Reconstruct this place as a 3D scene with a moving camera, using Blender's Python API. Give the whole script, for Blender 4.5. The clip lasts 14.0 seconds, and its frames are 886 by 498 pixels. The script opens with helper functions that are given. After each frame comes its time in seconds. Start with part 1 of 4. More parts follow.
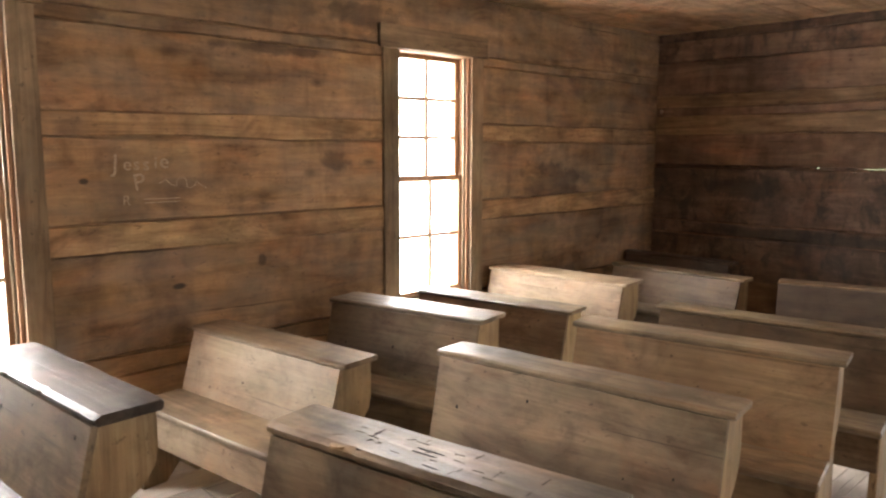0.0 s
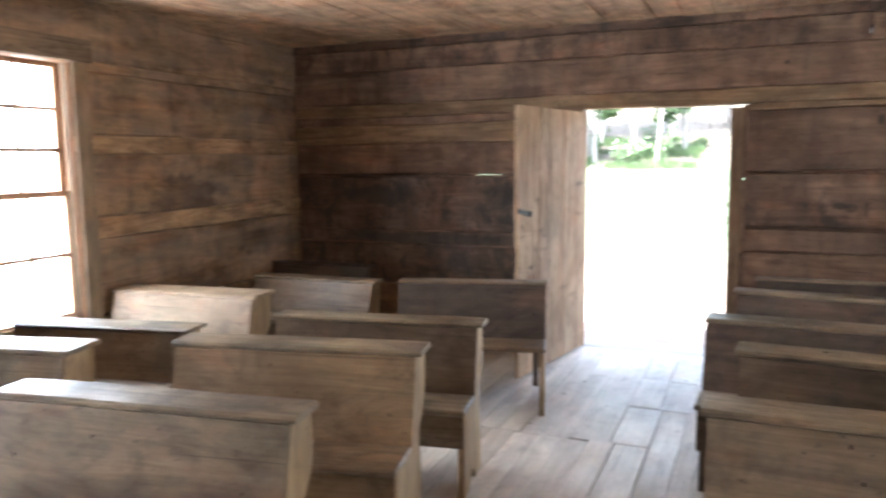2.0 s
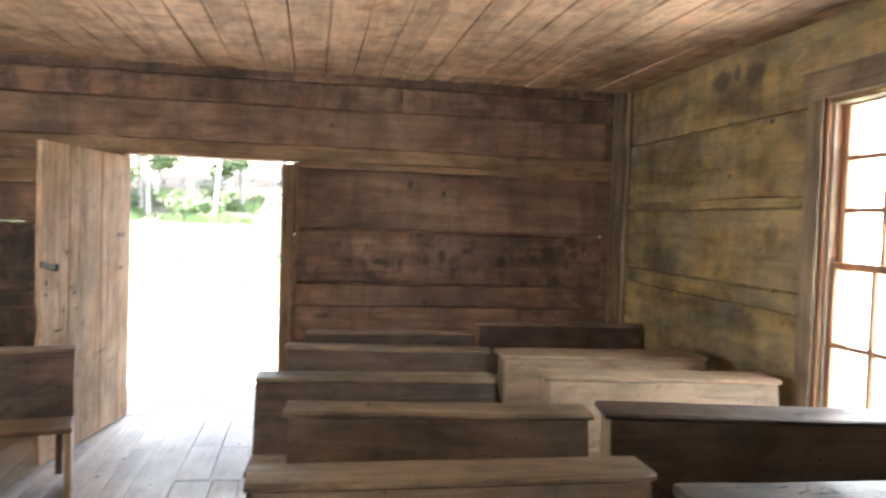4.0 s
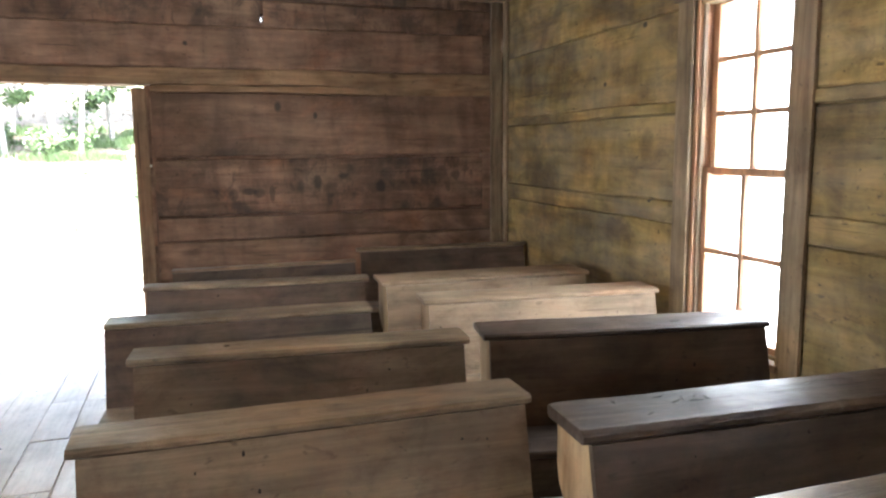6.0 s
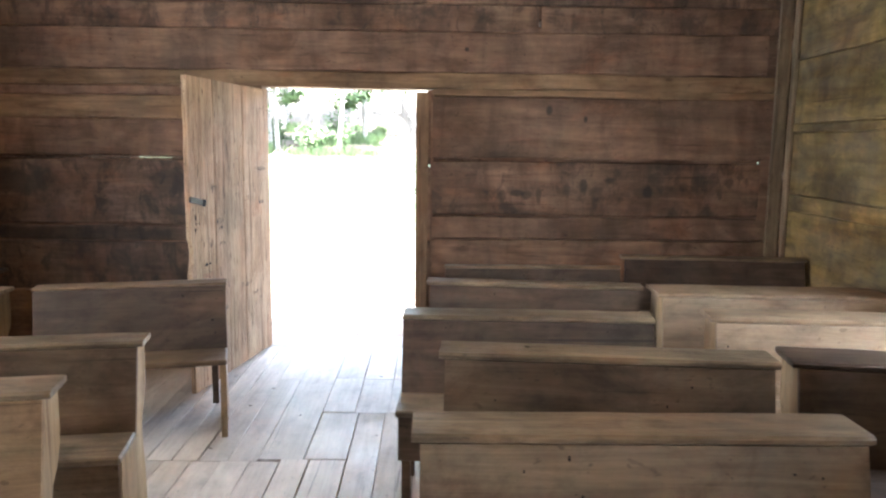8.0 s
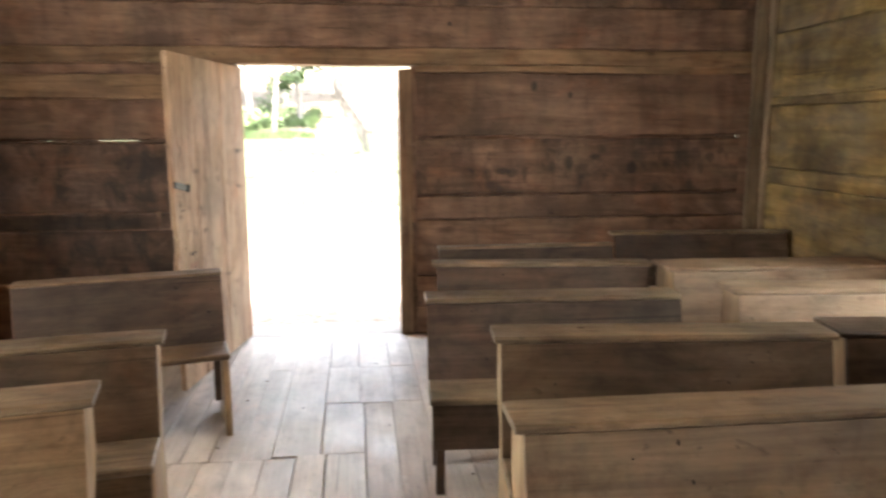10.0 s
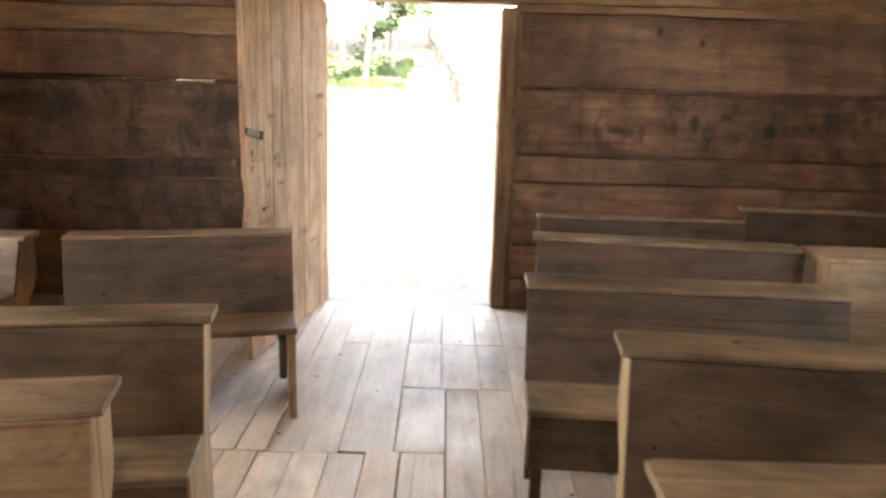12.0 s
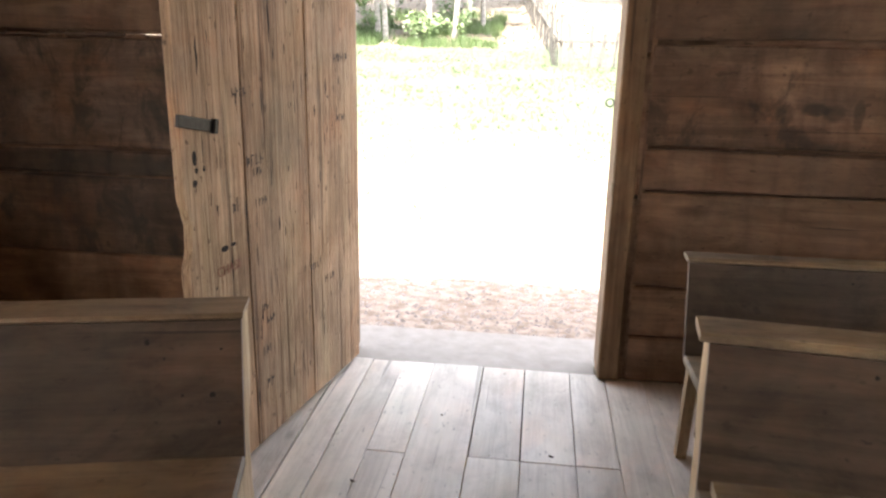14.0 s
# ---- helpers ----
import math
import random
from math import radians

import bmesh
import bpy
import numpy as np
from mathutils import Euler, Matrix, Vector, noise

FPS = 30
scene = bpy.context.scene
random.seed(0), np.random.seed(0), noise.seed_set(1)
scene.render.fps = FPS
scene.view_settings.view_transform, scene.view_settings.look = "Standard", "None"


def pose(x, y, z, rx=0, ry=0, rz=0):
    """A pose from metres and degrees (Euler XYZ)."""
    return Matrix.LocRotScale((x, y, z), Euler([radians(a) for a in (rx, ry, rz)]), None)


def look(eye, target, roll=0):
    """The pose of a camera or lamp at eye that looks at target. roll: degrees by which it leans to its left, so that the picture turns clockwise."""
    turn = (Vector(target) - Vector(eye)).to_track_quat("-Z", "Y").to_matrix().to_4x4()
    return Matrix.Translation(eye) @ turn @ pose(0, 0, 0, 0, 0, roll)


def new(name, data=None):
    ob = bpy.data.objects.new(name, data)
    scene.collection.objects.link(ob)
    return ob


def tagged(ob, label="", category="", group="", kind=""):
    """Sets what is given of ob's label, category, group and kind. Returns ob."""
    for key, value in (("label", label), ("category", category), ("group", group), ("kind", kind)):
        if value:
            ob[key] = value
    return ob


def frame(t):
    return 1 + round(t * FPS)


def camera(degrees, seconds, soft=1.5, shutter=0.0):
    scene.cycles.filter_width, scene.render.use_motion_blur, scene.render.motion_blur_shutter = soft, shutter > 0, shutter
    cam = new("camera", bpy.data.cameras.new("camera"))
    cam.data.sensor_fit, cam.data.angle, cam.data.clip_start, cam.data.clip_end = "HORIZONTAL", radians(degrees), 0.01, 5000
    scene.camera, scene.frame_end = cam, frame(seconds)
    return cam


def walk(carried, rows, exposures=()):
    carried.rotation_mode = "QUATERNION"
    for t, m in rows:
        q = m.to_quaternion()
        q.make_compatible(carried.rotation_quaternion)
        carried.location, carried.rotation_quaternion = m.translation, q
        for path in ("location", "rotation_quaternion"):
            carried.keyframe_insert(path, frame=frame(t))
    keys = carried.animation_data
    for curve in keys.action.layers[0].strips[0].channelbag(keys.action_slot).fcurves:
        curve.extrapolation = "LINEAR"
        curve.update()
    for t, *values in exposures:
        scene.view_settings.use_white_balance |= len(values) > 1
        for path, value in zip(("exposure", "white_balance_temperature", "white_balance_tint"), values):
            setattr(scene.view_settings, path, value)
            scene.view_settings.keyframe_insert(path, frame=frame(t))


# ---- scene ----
cam = camera(61.8, 14.0, soft=2.3, shutter=0.35)
PATH = [
    (0, (0.201, 0.141, 1.528), (1.569, 1.575, 1.257), 0.2),
    (0.5, (0.23, 0.096, 1.525), (1.668, 1.467, 1.296), -0.3),
    (1, (0.309, 0.011, 1.53), (1.82, 1.304, 1.314), -0.9),
    (1.5, (0.399, -0.066, 1.511), (2.022, 1.079, 1.284), -1.3),
    (2, (0.495, -0.179, 1.51), (2.322, 0.6, 1.269), -0.7),
    (2.5, (0.536, -0.234, 1.498), (2.474, 0.199, 1.256), 0.3),
    (3, (0.599, -0.217, 1.485), (2.58, -0.084, 1.242), 1.2),
    (3.5, (0.688, -0.176, 1.493), (2.673, -0.315, 1.293), 1.6),
    (4, (0.746, -0.204, 1.488), (2.713, -0.554, 1.408), 1.9),
    (4.2, (0.749, -0.217, 1.507), (2.701, -0.651, 1.454), 1.7),
    (6.3, (0.947, -0.373, 1.448), (2.829, -0.978, 1.144), -1.1),
    (6.5, (0.95, -0.356, 1.46), (2.849, -0.903, 1.15), -1.7),
    (7, (0.936, -0.35, 1.479), (2.876, -0.721, 1.167), -1.4),
    (7.5, (0.944, -0.232, 1.481), (2.925, -0.272, 1.21), 0.8),
    (9.8, (1.119, 0.288, 1.469), (3.092, 0.208, 1.151), 0.4),
    (10, (1.126, 0.315, 1.459), (3.087, 0.088, 1.135), -0.2),
    (10.5, (1.139, 0.336, 1.45), (3.055, -0.091, 1.069), 1.6),
    (11, (1.193, 0.348, 1.433), (3.085, -0.155, 1.024), 1.7),
    (11.5, (1.365, 0.387, 1.406), (3.293, 0.096, 0.961), 2.0),
    (12, (1.681, 0.336, 1.424), (3.631, 0.335, 0.979), 1.7),
    (12.5, (2.049, 0.361, 1.395), (3.995, 0.531, 0.964), 0.6),
    (13, (2.438, 0.335, 1.381), (4.378, 0.532, 0.936), 0.1),
    (13.5, (2.876, 0.298, 1.395), (4.805, 0.507, 0.907), 0.9),
    (14, (3.3, 0.322, 1.389), (5.209, 0.561, 0.84), 1.1),
]
walk(cam, [(t, look(eye, target, roll)) for t, eye, target, roll in PATH], [(0, 4.47, 6500, 13), (0.6, 4.47, 6250, 13), (1.2, 4.52, 5800, 11), (2, 4.52, 5400, 9), (3.3, 4.52, 5600, 9), (4.0, 4.52, 5850, 9), (6.5, 4.72, 5550, 8), (7.5, 4.76, 5400, 8), (10.0, 4.52, 6350, 11), (11.0, 4.52, 6450, 11), (12.5, 4.60, 6700, 12), (13.2, 4.36, 6550, 12), (14, 3.98, 6450, 12)])

# ---- world, sun and exposure ----
SUN_EL, SUN_DIR = 73.0, Vector((0.955, 0.12, 0.0))
world = bpy.data.worlds.new("sky")
scene.world = world
world.use_nodes = True
wn, wl = world.node_tree.nodes, world.node_tree.links
sky = wn.new("ShaderNodeTexSky")
sky.sky_type = "NISHITA"
sky.sun_disc = False
sky.sun_elevation = radians(SUN_EL)
sky.sun_rotation = math.atan2(-SUN_DIR.x, -SUN_DIR.y)
sky.dust_density = 3.5
haze = wn.new("ShaderNodeHueSaturation")
haze.inputs["Saturation"].default_value = 0.4
wl.new(sky.outputs["Color"], haze.inputs["Color"])
wl.new(haze.outputs["Color"], wn["Background"].inputs["Color"])
wn["Background"].inputs["Strength"].default_value = 0.105
sun_data = bpy.data.lights.new("sun", "SUN")
sun_data.energy = 2.1
sun_data.angle = radians(0.53)
sun_data.color = (1.0, 0.95, 0.86)
sun = new("sun", sun_data)
sun_way = SUN_DIR.normalized() * math.cos(radians(SUN_EL)) - Vector((0, 0, math.sin(radians(SUN_EL))))
sun.matrix_world = look((-10, 0, 30), Vector((-10, 0, 30)) + sun_way)


# daylight lamps in the four window openings; the last opening is unseen, added as fill
def window_light(x0, x1, y, out, watts):
    data = bpy.data.lights.new("window_daylight", "AREA")
    data.shape, data.size, data.size_y = "RECTANGLE", x1 - x0, 1.56
    data.energy = watts
    data.color = (1.0, 0.96, 0.90)
    ob = new("window_daylight", data)
    eye = Vector(((x0 + x1) / 2, y, 1.325))
    ob.matrix_world = look(eye, eye + Vector((0, -out, 0)))


window_light(0.46, 1.07, 3.72 + 0.175, 1, 5.0)
window_light(3.22, 3.86, 3.72 + 0.175, 1, 5.5)
window_light(3.34, 3.96, -2.63 - 0.175, -1, 2.6)
# weak fill lamp in the added south-west window
window_light(0.52, 1.14, -2.63 - 0.175, -1, 1.2)


# ---- materials ----
def mat(name):
    m = bpy.data.materials.new(name)
    m.use_nodes = True
    return m, m.node_tree.nodes, m.node_tree.links, m.node_tree.nodes["Principled BSDF"]


def ramp(nodes, stops, interp="LINEAR"):
    r = nodes.new("ShaderNodeValToRGB")
    r.color_ramp.interpolation = interp
    while len(r.color_ramp.elements) < len(stops):
        r.color_ramp.elements.new(0.5)
    for e, (p, c) in zip(r.color_ramp.elements, stops):
        e.position = p
        e.color = (c, c, c, 1) if isinstance(c, (int, float)) else (*c, 1)
    return r


def mixed(nodes, links, kind, fac, a, b):
    n = nodes.new("ShaderNodeMix")
    n.data_type, n.blend_type, n.clamp_factor = "RGBA", kind, True
    for socket, v in ((n.inputs[0], fac), (n.inputs[6], a), (n.inputs[7], b)):
        if isinstance(v, bpy.types.NodeSocket):
            links.new(v, socket)
        elif isinstance(v, (int, float)):
            socket.default_value = v
        else:
            socket.default_value = (*v, 1)
    return n.outputs[2]


def wood(name, dark, mid, light, axis=0, fine=14.0, mottle=0.5, rough=0.7, knots=0.6, stain=0.5, bump=0.35, vary=0.25, smoke=0.0, weather=0.0, marks=(), split=0.0, gloss=0.5, tints=0.6, fibres=0.2, flecks=0.55, normal=-1, pits=0.5, hew=0.0, span=0.22):
    """Old sawn or hewn softwood: grain along one axis, knots, stains, checks."""
    m, nodes, links, bsdf = mat(name)
    tc = nodes.new("ShaderNodeTexCoord")
    info = nodes.new("ShaderNodeObjectInfo")
    shift = nodes.new("ShaderNodeVectorMath")
    shift.operation = "MULTIPLY_ADD"
    links.new(info.outputs["Random"], shift.inputs[0])
    shift.inputs[1].default_value = (37.0, 53.0, 71.0)
    links.new(tc.outputs["Object"], shift.inputs[2])
    place = shift.outputs[0]

    def stretched(along, across):
        mp = nodes.new("ShaderNodeMapping")
        s = [across] * 3
        s[axis] = along
        mp.inputs["Scale"].default_value = s
        links.new(place, mp.inputs["Vector"])
        return mp.outputs["Vector"]

    def noise_of(vector, scale, detail=4.0, distortion=0.0, r=0.55):
        n = nodes.new("ShaderNodeTexNoise")
        n.inputs["Scale"].default_value = scale
        n.inputs["Detail"].default_value = detail
        n.inputs["Roughness"].default_value = r
        n.inputs["Distortion"].default_value = distortion
        links.new(vector, n.inputs["Vector"])
        return n.outputs["Fac"]

    grain = noise_of(stretched(0.9, fine), 1.0, 7.0, 1.6, 0.66)
    fibre = noise_of(stretched(5.0, 190.0), 1.0, 3.0)
    broad = noise_of(stretched(1.1, 2.4), 1.0, 5.0, 0.8)
    blots = noise_of(place, 2.3, 5.0, 0.4)
    colour = ramp(nodes, [(0.5 - span, dark), (0.5, mid), (0.5 + span, light)])
    links.new(grain, colour.inputs["Fac"])
    c = mixed(nodes, links, "OVERLAY", fibres, colour.outputs["Color"], fibre)
    tone = ramp(nodes, [(0.33, 1.0 - stain), (0.62, 1.08)])
    links.new(broad, tone.inputs["Fac"])
    c = mixed(nodes, links, "MULTIPLY", 1.0, c, tone.outputs["Color"])
    spots = ramp(nodes, [(0.30, (0.55, 0.50, 0.46)), (0.52, (1, 1, 1)), (0.75, (1.12, 1.06, 0.95))])
    links.new(blots, spots.inputs["Fac"])
    c = mixed(nodes, links, "MULTIPLY", stain, c, spots.outputs["Color"])
    patch = ramp(nodes, [(0.34, (0.50, 0.47, 0.45)), (0.50, (1, 1, 1)), (0.70, (1.22, 1.17, 1.08))])
    links.new(noise_of(stretched(3.2, 5.5), 1.0, 9.0, 0.9, 0.68), patch.inputs["Fac"])
    c = mixed(nodes, links, "MULTIPLY", mottle, c, patch.outputs["Color"])
    tint_of = ramp(nodes, [(0.30, (0.80, 0.92, 0.86)), (0.45, (0.98, 1.0, 0.97)), (0.56, (1.0, 0.97, 0.95)), (0.70, (1.28, 1.0, 0.84))])
    links.new(noise_of(stretched(1.3, 2.8), 1.6, 6.0, 0.7, 0.6), tint_of.inputs["Fac"])
    c = mixed(nodes, links, "MULTIPLY", tints, c, tint_of.outputs["Color"])
    if hew:
        # broad-axe scores and drips across the grain
        band = ramp(nodes, [(0.36, (0.62, 0.60, 0.60)), (0.50, (1, 1, 1)), (0.66, (1.25, 1.20, 1.10))])
        links.new(noise_of(stretched(7.0, 1.6), 1.0, 6.0, 0.5, 0.62), band.inputs["Fac"])
        c = mixed(nodes, links, "MULTIPLY", hew, c, band.outputs["Color"])
    fleck = ramp(nodes, [(0.66, 0.0), (0.72, flecks)])
    links.new(noise_of(stretched(11.0, 26.0), 1.0, 3.0, 0.5, 0.6), fleck.inputs["Fac"])
    c = mixed(nodes, links, "MIX", fleck.outputs["Color"], c, tuple(v * 0.4 for v in dark))
    worn = ramp(nodes, [(0.30, (0.66, 0.64, 0.62)), (0.49, (1, 1, 1)), (0.70, (1.14, 1.13, 1.10))])
    links.new(noise_of(stretched(6.0, 9.0), 1.0, 9.0, 0.3, 0.74), worn.inputs["Fac"])
    c = mixed(nodes, links, "MULTIPLY", min(mottle * 1.2, 1.0), c, worn.outputs["Color"])
    pit = ramp(nodes, [(0.68, 0.0), (0.74, pits)])
    links.new(noise_of(stretched(30.0, 48.0), 1.0, 2.0, 0.2, 0.5), pit.inputs["Fac"])
    c = mixed(nodes, links, "MIX", pit.outputs["Color"], c, tuple(v * 0.35 for v in dark))
    if smoke:
        soot = ramp(nodes, [(0.50, 0.0), (0.60, 1.0)])
        links.new(noise_of(stretched(6.5, 4.0), 1.0, 8.0, 0.5, 0.7), soot.inputs["Fac"])
        fac = nodes.new("ShaderNodeMath")
        fac.operation = "MULTIPLY"
        fac.inputs[1].default_value = smoke
        links.new(soot.outputs["Color"], fac.inputs[0])
        c = mixed(nodes, links, "MIX", fac.outputs[0], c, (0.036, 0.028, 0.023))
    if weather:
        grey = ramp(nodes, [(0.40, 0.0), (0.66, weather)])
        links.new(noise_of(stretched(1.0, 4.0), 1.7, 5.0), grey.inputs["Fac"])
        c = mixed(nodes, links, "MIX", grey.outputs["Color"], c, (0.30, 0.285, 0.26))
    for (cx, cy, cz), (rx, ry, rz), strength, edge in marks:
        off = nodes.new("ShaderNodeVectorMath")
        off.operation = "SUBTRACT"
        links.new(tc.outputs["Object"], off.inputs[0])
        off.inputs[1].default_value = (cx, cy, cz)
        unit = nodes.new("ShaderNodeVectorMath")
        unit.operation = "DIVIDE"
        links.new(off.outputs[0], unit.inputs[0])
        unit.inputs[1].default_value = (rx * 1.25, ry * 1.25, rz * 1.25)
        away = nodes.new("ShaderNodeVectorMath")
        away.operation = "LENGTH"
        links.new(unit.outputs[0], away.inputs[0])
        ragged = nodes.new("ShaderNodeMath")
        ragged.operation = "MULTIPLY_ADD"
        links.new(noise_of(tc.outputs["Object"], 9.0, 6.0, 0.4, 0.65), ragged.inputs[0])
        ragged.inputs[1].default_value = edge
        links.new(away.outputs["Value"], ragged.inputs[2])
        blot = ramp(nodes, [(0.0, strength), (0.42 + edge * 0.40, strength), (min(0.72 + edge * 0.45, 1.0), 0.0)])
        links.new(ragged.outputs[0], blot.inputs["Fac"])
        c = mixed(nodes, links, "MIX", blot.outputs["Color"], c, (0.030, 0.024, 0.020))
    if knots:
        vor = nodes.new("ShaderNodeTexVoronoi")
        vor.inputs["Scale"].default_value = 1.0
        spread = nodes.new("ShaderNodeMapping")
        across = [4.4, 4.4, 4.4]
        across[axis] = 2.2
        if normal >= 0:
            across[normal] = 1.0
        spread.inputs["Scale"].default_value = across
        links.new(place, spread.inputs["Vector"])
        links.new(spread.outputs["Vector"], vor.inputs["Vector"])
        kr = ramp(nodes, [(0.0, 1.0), (0.5, 0.55), (1.0, 0.0)])
        size = nodes.new("ShaderNodeMapRange")
        size.inputs["From Max"].default_value = 1.0
        size.inputs["To Min"].default_value = -0.05
        size.inputs["To Max"].default_value = 0.17
        tint = nodes.new("ShaderNodeSeparateColor")
        links.new(vor.outputs["Color"], tint.inputs["Color"])
        links.new(tint.outputs["Red"], size.inputs["Value"])
        ratio = nodes.new("ShaderNodeMath")
        ratio.operation = "DIVIDE"
        far_off = nodes.new("ShaderNodeMath")
        far_off.operation = "MAXIMUM"
        far_off.inputs[1].default_value = 0.004
        links.new(size.outputs["Result"], far_off.inputs[0])
        links.new(vor.outputs["Distance"], ratio.inputs[0])
        links.new(far_off.outputs[0], ratio.inputs[1])
        links.new(ratio.outputs[0], kr.inputs["Fac"])
        gate = nodes.new("ShaderNodeMath")
        gate.operation = "MULTIPLY"
        gate.inputs[1].default_value = knots
        links.new(kr.outputs["Color"], gate.inputs[0])
        c = mixed(nodes, links, "MIX", gate.outputs[0], c, (0.035, 0.020, 0.012))
    checks = ramp(nodes, [(0.265 + split, 1.0), (0.30 + split, 0.0)])
    links.new(noise_of(stretched(0.7, 40.0), 1.0, 2.0, 0.6), checks.inputs["Fac"])
    half = nodes.new("ShaderNodeMath")
    half.operation = "MULTIPLY"
    half.inputs[1].default_value = 0.65
    links.new(checks.outputs["Color"], half.inputs[0])
    c = mixed(nodes, links, "MIX", half.outputs[0], c, tuple(v * 0.35 for v in dark))
    hsv = nodes.new("ShaderNodeHueSaturation")
    mr = nodes.new("ShaderNodeMapRange")
    mr.inputs["To Min"].default_value = 1.0 - vary
    mr.inputs["To Max"].default_value = 1.0 + vary
    links.new(info.outputs["Random"], mr.inputs["Value"])
    links.new(mr.outputs["Result"], hsv.inputs["Value"])
    links.new(c, hsv.inputs["Color"])
    links.new(hsv.outputs["Color"], bsdf.inputs["Base Color"])
    bsdf.inputs["Specular IOR Level"].default_value = gloss
    rr = ramp(nodes, [(0.34, min(rough + 0.17, 1)), (0.66, max(rough - 0.14, 0.1))])
    links.new(blots, rr.inputs["Fac"])
    links.new(rr.outputs["Color"], bsdf.inputs["Roughness"])
    rise = mixed(nodes, links, "SUBTRACT", 0.9, grain, checks.outputs["Color"])
    rise = mixed(nodes, links, "ADD", 0.25, rise, fibre)
    b = nodes.new("ShaderNodeBump")
    b.inputs["Strength"].default_value = bump
    b.inputs["Distance"].default_value = 0.006
    links.new(rise, b.inputs["Height"])
    links.new(b.outputs["Normal"], bsdf.inputs["Normal"])
    return m


def plain(name, colour, rough=0.6, metal=0.0, spread=0.25, scale=8.0, bump=0.2):
    m, nodes, links, bsdf = mat(name)
    tc = nodes.new("ShaderNodeTexCoord")
    n = nodes.new("ShaderNodeTexNoise")
    n.inputs["Scale"].default_value = scale
    n.inputs["Detail"].default_value = 6.0
    links.new(tc.outputs["Object"], n.inputs["Vector"])
    r = ramp(nodes, [(0.3, tuple(v * (1 - spread) for v in colour)), (0.7, tuple(min(v * (1 + spread), 1) for v in colour))])
    links.new(n.outputs["Fac"], r.inputs["Fac"])
    links.new(r.outputs["Color"], bsdf.inputs["Base Color"])
    bsdf.inputs["Roughness"].default_value = rough
    bsdf.inputs["Metallic"].default_value = metal
    b = nodes.new("ShaderNodeBump")
    b.inputs["Strength"].default_value = bump
    b.inputs["Distance"].default_value = 0.01
    links.new(n.outputs["Fac"], b.inputs["Height"])
    links.new(b.outputs["Normal"], bsdf.inputs["Normal"])
    return m


BROWN = ((0.150, 0.088, 0.044), (0.315, 0.196, 0.103), (0.46, 0.308, 0.172))
# dark stains, soot and knots that the walls carry: place, half size, strength, raggedness
N_MARKS = [((2.35, 3.72, 2.05), (0.6, 0.3, 0.06), 0.6, 0.9), ((1.35, 3.72, 2.12), (0.3, 0.3, 0.07), 0.45, 0.9), ((1.71, 3.72, 1.655), (0.035, 0.2, 0.022), 0.95, 0.3),
           ((1.78, 3.72, 0.83), (0.05, 0.2, 0.022), 0.9, 0.4), ((1.35, 3.72, 1.37), (0.03, 0.2, 0.02), 0.9, 0.3), ((2.25, 3.72, 0.92), (0.035, 0.2, 0.05), 0.7, 0.5),
           ((2.95, 3.72, 2.30), (0.5, 0.3, 0.12), 0.5, 1.0), ((4.8, 3.72, 1.25), (0.7, 0.3, 0.35), 0.45, 1.1), ((2.75, 3.72, 1.45), (0.2, 0.3, 0.10), 0.5, 1.0)]
E_MARKS = [((6.27, -0.95, 1.17), (0.3, 0.62, 0.075), 0.35, 1.0), ((6.27, -1.75, 1.17), (0.3, 0.45, 0.08), 0.35, 1.0), ((6.27, 2.4, 0.83), (0.3, 1.2, 0.10), 0.7, 0.7),
           ((6.27, 2.9, 1.20), (0.3, 0.6, 0.16), 0.6, 1.0), ((6.27, 1.7, 1.20), (0.3, 0.4, 0.18), 0.6, 1.0), ((6.27, -0.92, 1.74), (0.2, 0.035, 0.05), 0.85, 0.4),
           ((6.27, -1.18, 1.68), (0.2, 0.02, 0.03), 0.9, 0.3), ((6.27, -0.33, 2.15), (0.2, 0.02, 0.02), 0.9, 0.3)]
S_MARKS = [((4.75, -2.63, 2.40), (0.07, 0.3, 0.10), 0.7, 0.9), ((4.92, -2.63, 2.38), (0.16, 0.3, 0.10), 0.7, 0.8), ((4.58, -2.63, 2.36), (0.14, 0.3, 0.12), 0.7, 0.8), ((4.39, -2.63, 2.075), (0.03, 0.2, 0.022), 0.95, 0.3),
           ((4.30, -2.63, 1.165), (0.028, 0.2, 0.022), 0.95, 0.3), ((4.78, -2.63, 1.80), (0.028, 0.2, 0.02), 0.9, 0.3), ((4.35, -2.63, 1.45), (0.12, 0.3, 0.16), 0.4, 1.0),
           ((5.6, -2.63, 1.2), (0.5, 0.3, 0.5), 0.35, 1.1), ((4.6, -2.63, 0.98), (0.3, 0.3, 0.10), 0.45, 1.0)]
log_x = wood("hewn_log_along_x", *BROWN, axis=0, fine=9.0, mottle=0.75, marks=N_MARKS, rough=0.78, knots=0.75, stain=0.45, bump=0.4, vary=0.16, weather=0.22, hew=0.6, span=0.33)
soot_rnd = random.Random(31)
for k in range(15):
    E_MARKS.append(((6.27, -0.55 - k * 0.12 + soot_rnd.uniform(-0.05, 0.05), soot_rnd.uniform(1.12, 1.27)), (0.3, soot_rnd.uniform(0.03, 0.09), soot_rnd.uniform(0.03, 0.09)), soot_rnd.uniform(0.4, 0.8), 0.9))
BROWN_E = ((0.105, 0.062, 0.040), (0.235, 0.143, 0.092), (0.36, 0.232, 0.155))
